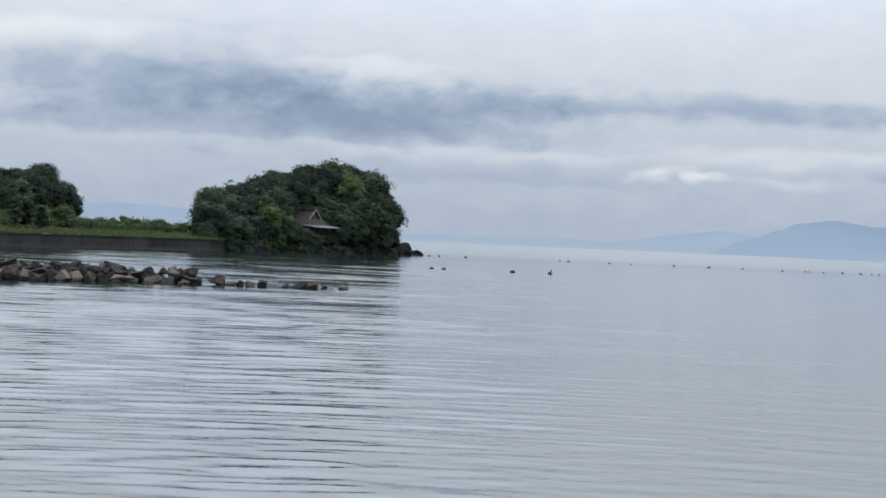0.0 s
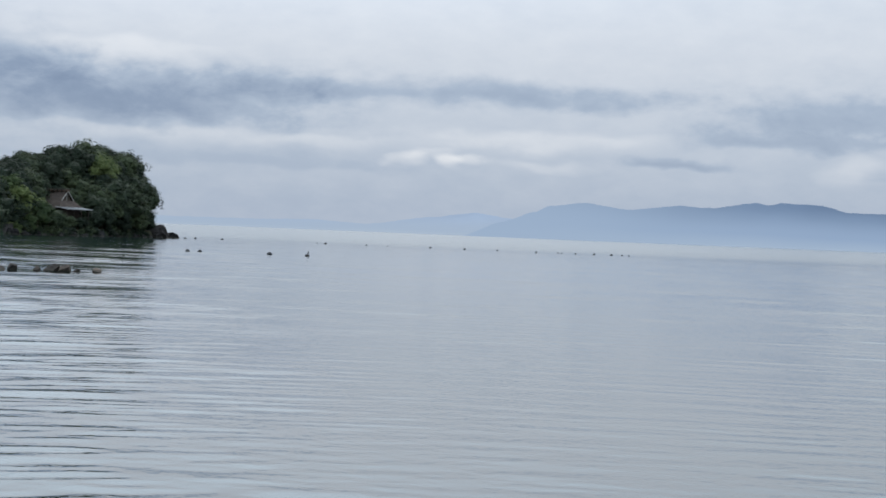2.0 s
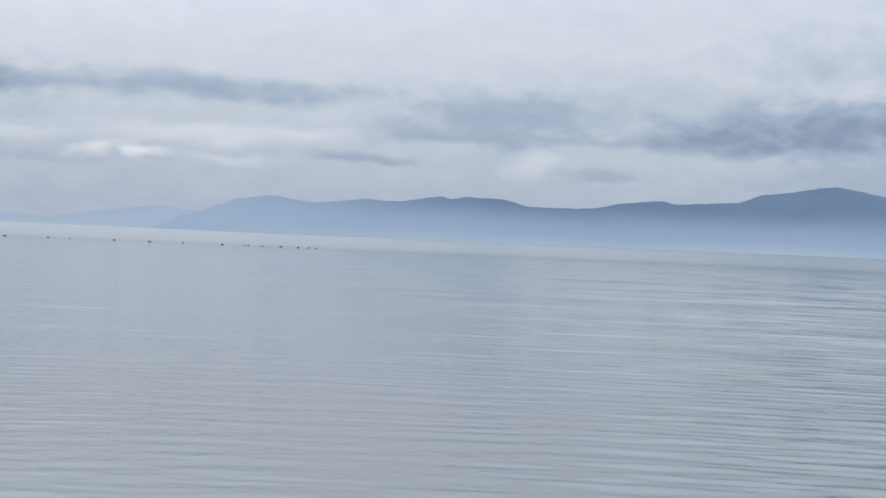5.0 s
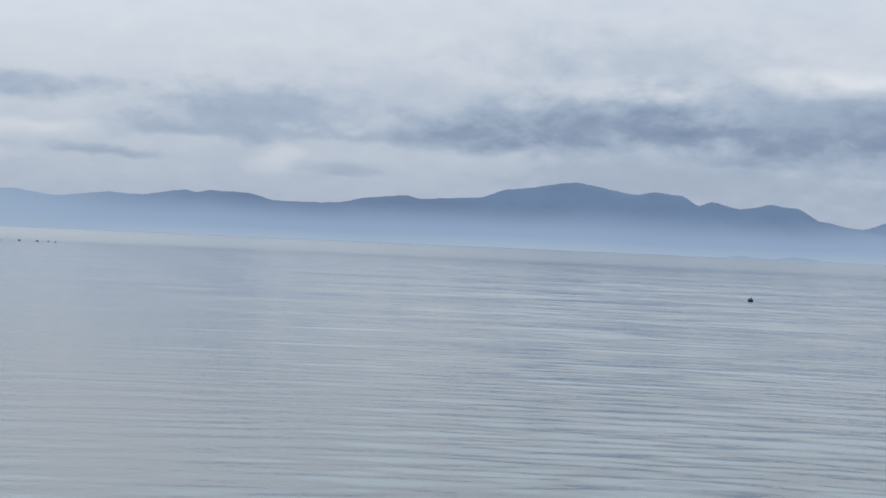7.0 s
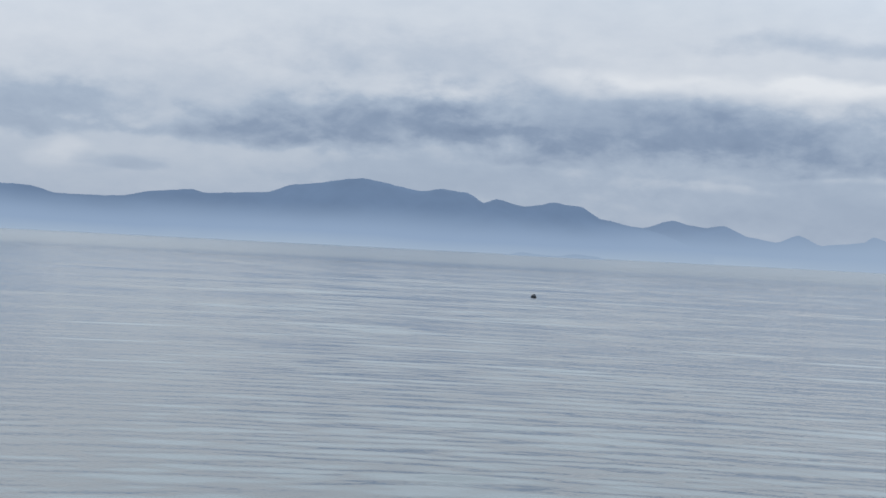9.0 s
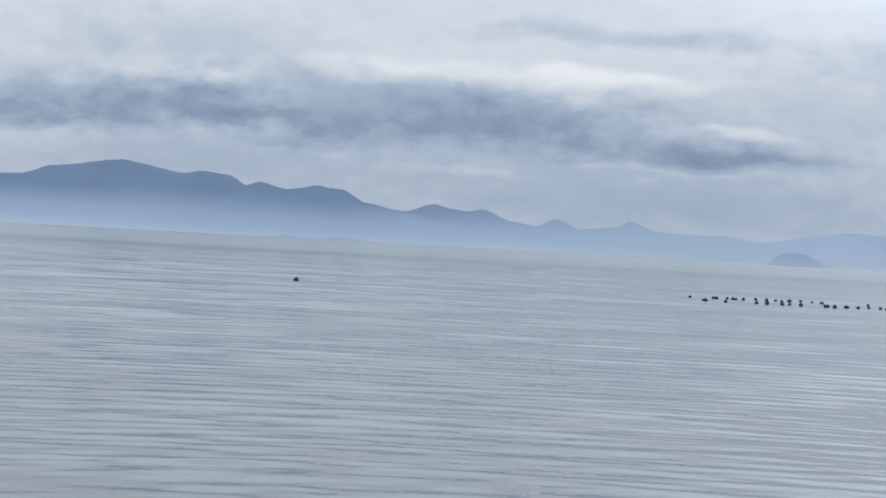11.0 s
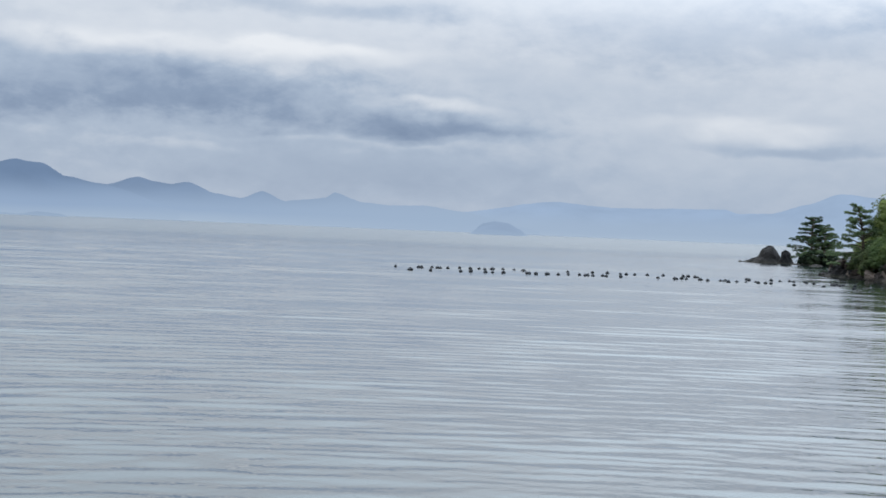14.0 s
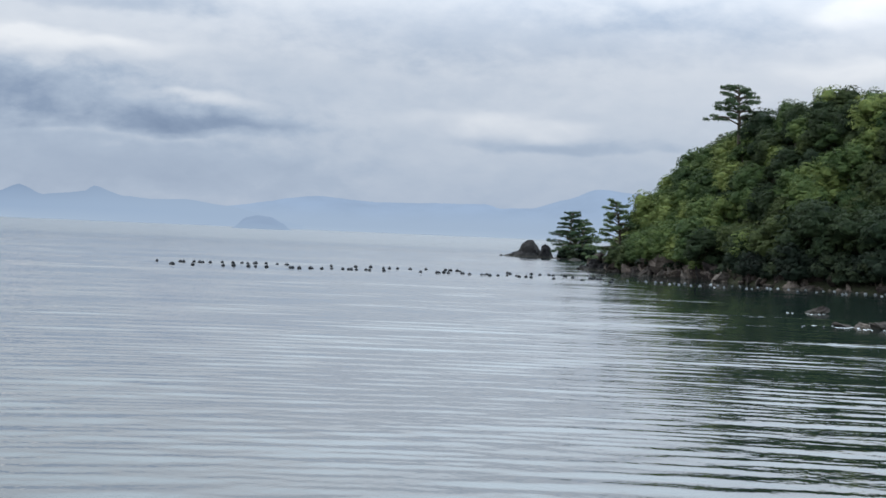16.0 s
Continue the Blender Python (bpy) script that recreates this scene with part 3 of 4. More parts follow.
CONIFERS = [tree("conifer_tree", "narrow dark conifer with a pointed top", M_SHADED_EVERGREEN, 27, 8.5, 1.5, 12, 12, 40, 0.15, 0.15, 0.4)]
FINE_EVERGREENS = [tree("evergreen_tree", DARK, M_ROUNDLEAF, 30 + i, 6.2 + 0.4 * i, 2.5 + 0.15 * i, 9 + i, 18, 31, 0.18, 0.22, 0.6, 0.18, 0.34, 0.68) for i in range(4)]
FINE_BROADLEAVES = [tree("broadleaf_tree", GREEN, M_BROADLEAF, 35 + i, 5.6 + 0.5 * i, 2.3 + 0.15 * i, 8 + i, 19, 31, 0.18, 0.22, 0.8, 0.18, 0.34, 0.66) for i in range(5)]
FINE_ROUND = [tree("broadleaf_tree", "large green broadleaf tree with a rounded crown", M_ROUNDLEAF, 45 + i, 6.4 + 0.5 * i, 2.9 + 0.2 * i, 11 + i, 20, 36, 0.18, 0.22, 0.6, 0.18, 0.34, 0.68) for i in range(2)]
BUSHES = [tree("evergreen_bush", "low dark evergreen bush", M_SHADED_EVERGREEN, 55 + i, 4.4, 2.4, 6, 13, 28, 0.20, 0.12, 0.6, 0.15, 0.38, 0.7) for i in range(3)]
SHRUBS = [tree("green_shrub", "low green shrub", M_SHADED_GREEN, 65 + i, 4.6, 2.4, 6, 13, 28, 0.21, 0.12, 0.6, 0.16, 0.38, 0.7) for i in range(3)]


def plant(kinds, rng, x, y, z, scale, group, label=""):
    m = Matrix.LocRotScale((x, y, z), Euler((rng.uniform(-0.08, 0.08), rng.uniform(-0.08, 0.08), rng.uniform(0, 6.28))), None)
    src = kinds[int(rng.integers(len(kinds)))]
    ob = copy_thing(src, m)
    ob.scale = (scale * rng.uniform(0.92, 1.12), scale * rng.uniform(0.92, 1.12), scale * rng.uniform(0.88, 1.12))
    tagged(ob, label, group=group)
    return ob


# ---- boulders ----
def rock_data(name, seed, mat, facets=3, squash=0.8, jag=0.3, cuts=13):
    """A weathered angular stone, about 1 m across, its foot at z 0."""
    rng = random.Random(seed)
    bm = bmesh.new()
    bmesh.ops.create_icosphere(bm, subdivisions=facets, radius=0.6)
    planes = [(Vector((rng.gauss(0, 1), rng.gauss(0, 1), rng.gauss(0, 0.9))).normalized(), rng.uniform(0.2, 0.42)) for _ in range(cuts)]
    for v in bm.verts:
        for _ in range(3):
            for n, d in planes:
                k = v.co.dot(n)
                if k > d:
                    v.co -= n * (k - d)
        p = v.co * 2.6 + Vector((seed * 3.7, 0, 0))
        v.co += v.co.normalized() * jag * (0.10 * noise.noise(p) + 0.16 * (0.5 - abs(noise.noise(p * 1.7))) )
        v.co.z = (v.co.z + 0.34) * squash
    return bm_data(name, bm, mat)


DARK_ROCKS = [rock_data("shore_rock", 85 + i, M_STACK, 3, 0.9, 1.8, 9) for i in range(3)]
BOULDERS = [rock_data("boulder", 40 + i, M_BOULDER) for i in range(9)]
SHORE_ROCKS = [rock_data("shore_rock", 60 + i, M_CLIFF, 3, 0.9, 1.9, 9) for i in range(7)]


def stone_at(meshes, rng, p, size, label, group, name="boulder", tall=1.0):
    ob = new(name, meshes[int(rng.integers(len(meshes)))])
    ob.matrix_basis = Matrix.LocRotScale(p, Euler((rng.uniform(-0.35, 0.35), rng.uniform(-0.35, 0.35), rng.uniform(0, 6.28))),
                                         Vector((size * rng.uniform(0.85, 1.3), size * rng.uniform(0.85, 1.2), size * tall * rng.uniform(0.8, 1.15))))
    return tagged(ob, label, "rock", group)


def breakwater():
    rng = np.random.default_rng(7)
    a = -20.0
    while a < -7.75:
        d = 132 + 4 * smooth((a + 14) / 7)
        h = 1.0 + 0.22 * math.sin(a * 2.1) - 0.30 * smooth((a + 11) / 3.2)
        big = 1.0 + 0.18 * smooth((-11.5 - a) / 2)
        for row, (dd, z, size) in enumerate(((-1.0, -0.25, 1.3 * big), (0.7, -0.15, 1.4 * big), (-0.2, 0.40 * h, 1.2 * big), (0.8, 0.6 * h, 1.1 * big))):
            if row > 1 and rng.uniform() < 0.06 + 0.16 * smooth((a + 11) / 3):
                continue
            p = at(a + rng.uniform(-0.14, 0.14), d + dd + rng.uniform(-0.25, 0.25), z + rng.uniform(-0.1, 0.12))
            stone_at(BOULDERS, rng, p, size * rng.uniform(0.75, 1.2), "angular grey-brown breakwater boulder piled by the water", "breakwater boulders")
        a += 0.285
    # outliers that trail off from the pile's end
    for a, size, tall in ((-7.15, 1.15, 0.8), (-6.75, 0.8, 0.5), (-6.42, 0.7, 0.7), (-6.1, 0.95, 0.65), (-5.72, 1.0, 0.8), (-4.98, 0.75, 0.8), (-4.55, 1.15, 0.65),
                          (-4.15, 1.05, 0.65), (-3.78, 0.6, 0.8), (-3.15, 0.8, 0.6)):
        stone_at(BOULDERS, rng, at(a, 135.5, -0.10), size * 1.15, "dark wet boulder standing alone in shallow water", "outlying boulders", tall=tall * 1.25)


breakwater()

# ---- the wooded island, its house, the causeway and the hill behind ----
ISLAND_SHORE = ((-9, 352), (-8, 363), (-5.5, 394), (-3.3, 419), (-1.9, 441), (-1.2, 452))


ISLAND_CREST = ((-8.4, 0), (-7.6, 4.2), (-7.1, 4.4), (-6.1, 6.6), (-5.3, 10.8), (-4.6, 12.2), (-3.3, 14.0), (-2.6, 12.3), (-2.1, 9.4), (-1.7, 5.0), (-1.35, 0))


def island_height(a, d):
    v = d - grid_at(a, ISLAND_SHORE)
    shelf = smooth((a + 5.7) / 0.5) * smooth((-2.9 - a) / 0.5)  # the house stands on a shelf
    rise = smooth((v + 1 - 15 * shelf) / (26 - 6 * shelf)) * smooth((95 - v) / 30)
    behind = 6.0 * smooth((-5.3 - a) / 0.3)  # out of sight behind the causeway wall
    low = 2.3 * smooth((v + 1.5 - behind) / 2.0) * smooth((100 - v) / 8) * smooth((a + 9.5) / 0.8) * smooth((-1.2 - a) / 0.35)
    return -0.8 + low + grid_at(a, ISLAND_CREST) * rise + 0.5 * noise.noise(Vector((a * 2, d * 0.12, 1)))


def land(name, label, mat, a0, a1, na, shore, depth, nd, height):
    verts, faces = [], []
    for i in range(na + 1):
        a = a0 + (a1 - a0) * i / na
        for k in range(nd + 1):
            d = grid_at(a, shore) - 3 + depth * (k / nd) ** 1.3
            verts.append(at(a, d, height(a, d)))
    for i in range(na):
        for k in range(nd):
            q = i * (nd + 1) + k
            faces.append((q, q + nd + 1, q + nd + 2, q + 1))
    return tagged(new(name, data_of(name, verts, faces, mat)), label, "ground", kind="structure")


land("ground_island", "dark woodland soil of a steep wooded island", M_SOIL, -8.3, -0.9, 60, ISLAND_SHORE, 108, 40, island_height)


def island_wood():
    rng = np.random.default_rng(11)
    placed = []
    tries = 0
    while len(placed) < 120 and tries < 6000:
        tries += 1
        a, v = rng.uniform(-7.5, -1.8), rng.uniform(2, 40)
        d = grid_at(a, ISLAND_SHORE) + v
        if -5.3 < a < -3.35 and v < 21:
            continue
        p = at(a, d)
        size = rng.uniform(0.85, 1.75) * (0.6 + 0.4 * smooth((-1.4 - a) / 0.9) * smooth((a + 8.1) / 0.9))
        if any((p.x - q.x) ** 2 + (p.y - q.y) ** 2 < (1.55 * (size + r)) ** 2 * 0.55 for q, r in placed):
            continue
        placed.append((p, size))
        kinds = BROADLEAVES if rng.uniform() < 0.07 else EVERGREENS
        plant(kinds, rng, p.x, p.y, island_height(a, d) - 0.7 * size - 5.0 * max(0.0, size - 1.1), size, "island trees")
    # large single trees: a pale one beside the house, a dark round one at the point
    for kinds, a, v, s, sink in ((BROADLEAVES, -5.75, 6, 1.55, 0.9), (BROADLEAVES, -5.2, 8, 1.4, 0.8), (BROADLEAVES, -5.95, 10, 1.35, 0.4), (EVERGREENS, -2.35, 5, 1.75, 1.0), (EVERGREENS, -2.75, 6, 1.5, 0.8),
                                 (EVERGREENS, -2.05, 5, 1.25, 1.2), (EVERGREENS, -3.1, 4, 1.15, 1.0), (EVERGREENS, -7.45, 6, 0.9, 0.8)):
        d = grid_at(a, ISLAND_SHORE) + v
        p = at(a, d)
        plant(kinds, rng, p.x, p.y, island_height(a, d) - sink, s, "large island trees", "large rounded " + ("green broadleaf" if kinds is BROADLEAVES else "dark evergreen") + " tree near the shore")
    # bushes in front of the house and along the foot of the island
    for a, v, s in ((-5.75, 2, 0.6), (-5.4, 2, 0.95), (-5.05, 6, 1.25), (-5.0, 1.8, 1.1), (-4.65, 2, 1.0), (-3.0, 2, 0.95), (-2.5, 1.6, 1.0), (-2.0, 1.5, 0.9), (-1.7, 2, 0.8), (-6.3, 4, 0.7), (-6.9, 5, 0.7),
                    (-3.6, 3, 0.5), (-4.0, 3.2, 0.45), (-4.3, 3.5, 0.5), (-3.8, 2.5, 0.45), (-3.3, 2.5, 0.6), (-3.5, 4, 0.5)):
        d = grid_at(a, ISLAND_SHORE) + v
        p = at(a, d)
        kinds = BROADLEAVES if -5.8 < a < -4.7 else EVERGREENS
        plant(kinds, rng, p.x, p.y, island_height(a, d) - (0.7 if -5.2 < a < -4.7 else 1.5 if s > 0.7 else 0.5) * s, s, "island trees")
    # low bushes that hang over the shore rocks, shade painted in by dark leaves
    for i in range(34):
        a = -5.45 + 3.75 * i / 33
        v = rng.uniform(-0.6, 0.6)
        d = grid_at(a, ISLAND_SHORE) + v
        p = at(a, d)
        plant(BUSHES, rng, p.x, p.y, -0.4, rng.uniform(0.42, 0.62), "shore bushes", "low evergreen bush over the shore rocks, darkened for shade")


island_wood()


def island_rocks():
    rng = np.random.default_rng(12)
    for i in range(34):
        a = -6.2 + 5.0 * i / 33
        p = at(a + rng.uniform(-0.06, 0.06), grid_at(a, ISLAND_SHORE) - 0.6 + rng.uniform(-0.6, 0.6), -0.3)
        stone_at(DARK_ROCKS, rng, p, rng.uniform(1.3, 2.6), "dark weathered rock at the island's foot", "island shore rocks", "shore_rock", 0.8)
    for a, d, size, tall in ((-1.35, 450, 4.2, 0.95), (-1.15, 452, 3.0, 0.6), (-0.86, 457, 2.6, 0.8), (-0.68, 458, 1.6, 0.6), (-1.0, 455, 2.0, 0.4), (-0.42, 462, 2.0, 0.12)):
        stone_at(DARK_ROCKS, rng, at(a, d, -0.3), size, "low dark rock off the island's point", "island shore rocks", "shore_rock", tall)


island_rocks()


def old_house():
    """A small house with a steep thatched roof and a pale lean-to roof, half hidden by trees."""
    a, d = -4.5, 423.0
    base = at(a, d, 3.3)
    house = tagged(new("thatched_house"), "old timber house with a steep weathered thatched roof among trees", "house")
    house.matrix_basis = Matrix.Translation(base) @ pose(0, 0, 0, 0, 0, -a - 44)
    bm = bmesh.new()
    box(bm, -4.2, 4.2, -3.0, 3.0, -2.5, 3.4, 0.03)
    part("wall", bm_data("wall", bm, M_TIMBER), house, "dark timber wall")
    # thatch: hips below, an open gable under the ridge
    bm = bmesh.new()
    prof = [(-5.4, -4.1, 2.8), (-3.9, -2.0, 4.7), (-3.7, 0.0, 6.9), (-3.9, 2.0, 4.7), (-5.4, 4.1, 2.8)]
    left = [bm.verts.new(p) for p in prof]
    right = [bm.verts.new((-x, y, z)) for x, y, z in prof]
    for i in range(4):
        bm.faces.new((left[i], left[i + 1], right[i + 1], right[i]))
    bm.faces.new((left[0], left[4], left[3], left[1]))
    bm.faces.new((right[0], right[1], right[3], right[4]))
    bm.faces.new((left[0], right[0], right[4], left[4]))
    bmesh.ops.subdivide_edges(bm, edges=bm.edges[:], cuts=4, use_grid_fill=True)
    for v in bm.verts:
        v.co += Vector((0, 0, 0.10 * noise.noise(v.co * 1.3)))
    part("roof", bm_data("roof", bm, M_THATCH), house, "brown-grey weathered thatch")
    for sx in (-1, 1):
        bm = bmesh.new()
        tri = [bm.verts.new((sx * x, y, z)) for x in (3.3, 3.45) for y, z in ((-1.8, 4.6), (1.8, 4.6), (0, 6.6))]
        bm.faces.new(tri[:3])
        bm.faces.new(tri[3:])
        for i in range(3):
            bm.faces.new((tri[i], tri[(i + 1) % 3], tri[3 + (i + 1) % 3], tri[3 + i]))
        part("gable_wall", bm_data("gable_wall", bm, M_TIMBER), house, "dark recessed gable")
        bm = bmesh.new()
        box(bm, -0.07, 0.07, -0.07, 0.07, 4.6, 6.5, 0.02)
        part("gable_post", bm_data("gable_post", bm, M_PLASTER), house, "pale gable strut", pose(sx * 3.62, 0, 0))
    bm = bmesh.new()
    box(bm, -4.1, 4.1, -0.45, 0.45, 6.7, 7.1, 0.12)
    ridge = part("ridge_cap", bm_data("ridge_cap", bm, M_RIDGE_THATCH), house, "brown bundled ridge thatch")
    bm = bmesh.new()
    box(bm, -0.16, 0.16, -0.7, 0.7, 6.65, 7.38, 0.05)
    tie = bm_data("ridge_tie", bm, M_TIMBER)
    for i in range(7):
        part("ridge_tie", tie, ridge, m=pose(-3.6 + 1.2 * i, 0, 0))
    # gable boards
    for sx in (-1, 1):
        for sy in (-1, 1):
            bm = bmesh.new()
            box(bm, -0.10, 0.10, -0.10, 0.10, -3.0, 0.0, 0.02)
            part("gable_board", bm_data("gable_board", bm, M_PLASTER), house, "pale bargeboard", pose(sx * 3.98, 0, 6.85, sy * 42, 0, 0))
    # lean-to under the gable, its roof falling away from the house
    bm = bmesh.new()
    box(bm, 4.6, 8.6, -4.6, 3.6, -0.06, 0.06, 0.02)
    for i in range(17):
        box(bm, 4.6, 8.6, -4.55 + i * 0.5, -4.47 + i * 0.5, 0.055, 0.10)
    for v in bm.verts:
        v.co.z += 3.2 - (v.co.x - 4.6) * 0.13
    part("lean_to_roof", bm_data("lean_to_roof", bm, M_TIN), house, "pale seamed sheet roof of the lean-to")
    bm = bmesh.new()
    box(bm, -0.09, 0.09, -0.09, 0.09, -3.2, 2.65, 0.02)
    post = bm_data("post", bm, M_TIMBER)
    for y in (-4.3, -2.0, 0.3, 2.6):
        part("post", post, house, m=pose(8.0, y, 0))
    bm = bmesh.new()
    box(bm, 5.2, 5.35, -4.4, 2.6, -2.6, 2.95)
    part("screen_wall", bm_data("screen_wall", bm, M_TIMBER), house)


old_house()

# the causeway wall runs straight from the quay's side to the island
WALL_A, WALL_B = Vector((-118, 186, 0)), Vector((-37, 395, 0))
ALONG = (WALL_B - WALL_A).normalized()
INLAND = Vector((-ALONG.y, ALONG.x, 0))
WALL_LEN = (WALL_B - WALL_A).length


def causeway():
    m = Matrix((( ALONG.x, INLAND.x, 0, WALL_A.x), (ALONG.y, INLAND.y, 0, WALL_A.y), (0, 0, 1, 0), (0, 0, 0, 1)))
    wall = tagged(new("wall_causeway"), "long dark weathered concrete sea wall", "wall", kind="structure")
    wall.matrix_basis = m
    n = int(WALL_LEN / 6.0)
    bm = bmesh.new()
    box(bm, 0.03, WALL_LEN / n - 0.03, 0.0, 0.9, -1.2, 2.2, 0.03)
    for v in bm.verts:
        v.co.y += 0.12 * (2.2 - v.co.z) * (-1 if v.co.y < 0.5 else 0)
    panel = bm_data("wall_panel", bm, M_CONCRETE)
    bm = bmesh.new()
    box(bm, 0.0, WALL_LEN / n - 0.02, -0.12, 1.0, 2.2, 2.45, 0.04)
    cope = bm_data("coping_stone", bm, M_COPING)
    for i in range(n):
        part("wall_panel", panel, wall, m=pose(WALL_LEN / n * i, 0, 0))
        part("coping_stone", cope, wall, m=pose(WALL_LEN / n * i, 0, 0))
    # the grassed bank behind it
    verts, faces, ni, nk = [], [], 110, 26
    for i in range(ni + 1):
        for k in range(nk + 1):
            u, v = WALL_LEN * i / ni, 0.95 + 150 * (k / nk) ** 1.8
            p = WALL_A + ALONG * u + INLAND * v
            verts.append((p.x, p.y, bank_height(u, v)))
    for i in range(ni):
        for k in range(nk):
            q = i * (nk + 1) + k
            faces.append((q, q + nk + 1, q + nk + 2, q + 1))
    tagged(new("ground_bank", data_of("ground_bank", verts, faces, M_GRASS)), "grassy bank behind the sea wall", "ground", kind="structure")


def bank_height(u, v):
    p = WALL_A + ALONG * u + INLAND * v
    a = math.degrees(math.atan2(p.x, p.y))
    hill = 5.5 * smooth((-11.3 - a) / 1.3) * smooth((v - 10) / 24)
    return 2.42 + 0.9 * smooth(v / 9) + hill + 0.25 * noise.noise(Vector((u * 0.1, v * 0.15, 5)))


causeway()


def blades(name, label, mat, spots, rng, tall, wide, count, bend=0.35):
    """Tufts of long upright leaves, for reeds and grass."""
    verts, faces = [], []
    for p, h in spots:
        for _ in range(count):
            t, r = rng.uniform(0, 6.28), wide * math.sqrt(rng.uniform(0, 1))
            b = p + Vector((math.cos(t) * r, math.sin(t) * r, 0))
            hh = tall * h * rng.uniform(0.55, 1.1)
            o = Vector((rng.normal(), rng.normal(), 0)) * bend * hh * 0.5
            w = Vector((math.cos(t + 1.6), math.sin(t + 1.6), 0)) * 0.06 * (0.6 + h)
            q = len(verts)
            verts.extend((b - w, b + w, b + o * 0.4 + w * 1.3 + Vector((0, 0, hh * 0.6)), b + o * 0.4 - w * 1.3 + Vector((0, 0, hh * 0.6))))
            verts.append(b + o + Vector((0, 0, hh)))
            faces.extend(((q, q + 1, q + 2, q + 3), (q + 3, q + 2, q + 4)))
    return tagged(new(name, data_of(name, verts, faces, mat, False)), label, "plants", kind="stuff")


def bank_plants():
    rng = np.random.default_rng(21)
    reeds, turf = [], []
    for _ in range(620):
        u, v = rng.uniform(40, WALL_LEN - 12), 9 + 16 * rng.uniform(0, 1)
        p = WALL_A + ALONG * u + INLAND * v
        p.z = bank_height(u, v) - 0.1
        reeds.append((p, 0.72 + 0.75 * noise.noise(Vector((u * 0.16, v * 0.2, 0))) + 0.25 * noise.noise(Vector((u * 0.6, v * 0.5, 4))) + 0.12 * smooth((0.85 - u / WALL_LEN) / 0.3)))
    thicket = [(p + Vector((0, 0, 0.9 * h)), (1.0 + 0.5 * h, 1.0 + 0.5 * h, 0.6 + 1.1 * h)) for p, h in reeds if h > 0.35]
    tagged(new("bamboo_grass", data_of("bamboo_grass", *leaves(thicket, 90, 0.2, rng, 3.2, 0.8), M_REED, False)), "thicket of green bamboo grass on the bank", "plants", kind="stuff")
    blades("reeds", "tall green reed tips above the thicket", M_REED, reeds[::4], rng, 3.1, 0.8, 8)
    for _ in range(2000):
        u, v = rng.uniform(30, WALL_LEN - 6), 0.1 + 9.5 * rng.uniform(0, 1) ** 1.6
        p = WALL_A + ALONG * u + INLAND * v
        p.z = bank_height(u, v) - 0.05
        turf.append((p, rng.uniform(0.6, 1.2)))
    blades("grass", "rough pale green grass on the bank", M_GRASS, turf, rng, 0.5, 0.8, 24, 0.5)
    placed = []
    for _ in range(5000):
        u, v = rng.uniform(60, WALL_LEN), rng.uniform(13, 52)
        p = WALL_A + ALONG * u + INLAND * v
        a = math.degrees(math.atan2(p.x, p.y))
        if not -16.5 < a < -11.75:
            continue
        size = rng.uniform(0.8, 1.25) * (0.7 if v < 19 else 1.0)
        if any((p.x - q.x) ** 2 + (p.y - q.y) ** 2 < (1.5 * (size + r)) ** 2 * 0.55 for q, r in placed):
            continue
        placed.append((p, size))
        plant(BROADLEAVES if rng.uniform() < (0.45 if v < 20 else 0.15) else EVERGREENS, rng, p.x, p.y, bank_height(u, v) - 0.8 * size, size, "trees on the bank")
        if len(placed) > 95:
            break
    for a, d, k in ((-13.5, 322, 1.0), (-13.15, 325, 0.8), (-12.7, 324, 0.75)):
        p = at(a, d)
        u, v = (p - WALL_A).dot(ALONG), (p - WALL_A).dot(INLAND)
        plant(CONIFERS, rng, p.x, p.y, bank_height(u, v) - 0.4, k, "conifers on the hill")
    for _ in range(80):
        u, v = rng.uniform(60, WALL_LEN - 8), rng.uniform(11, 24)
        p = WALL_A + ALONG * u + INLAND * v
        plant(SHRUBS, rng, p.x, p.y, bank_height(u, v) - 0.4, rng.uniform(0.42, 0.75), "shrubs on the bank", "low green shrub among bamboo grass on the bank")


bank_plants()

# ---- the headland ----
HEAD_SHORE = ((61.0, 262), (62.4, 236), (64.3, 214), (66.3, 198), (68.6, 181), (71.4, 174), (76, 168), (84, 150), (96, 128))


def head_height(a, d):
    v = d - grid_at(a, HEAD_SHORE)
    top = 17.5 * (1 - math.exp(-max(0.0, a - 63.1) / 2.75))
    bank = 1.7 * smooth((v + 1.0) / 2.5) * smooth((a - 62.0) / 0.5)
    return -0.9 + bank + top * smooth((v - 0.5) / 25) * smooth((110 - v) / 40) + 0.5 * noise.noise(Vector((a * 2.2, d * 0.2, 9)))


land("ground_headland", "dark soil and rock of a steep wooded headland", M_SOIL, 61.6, 96, 90, HEAD_SHORE, 115, 44, head_height)


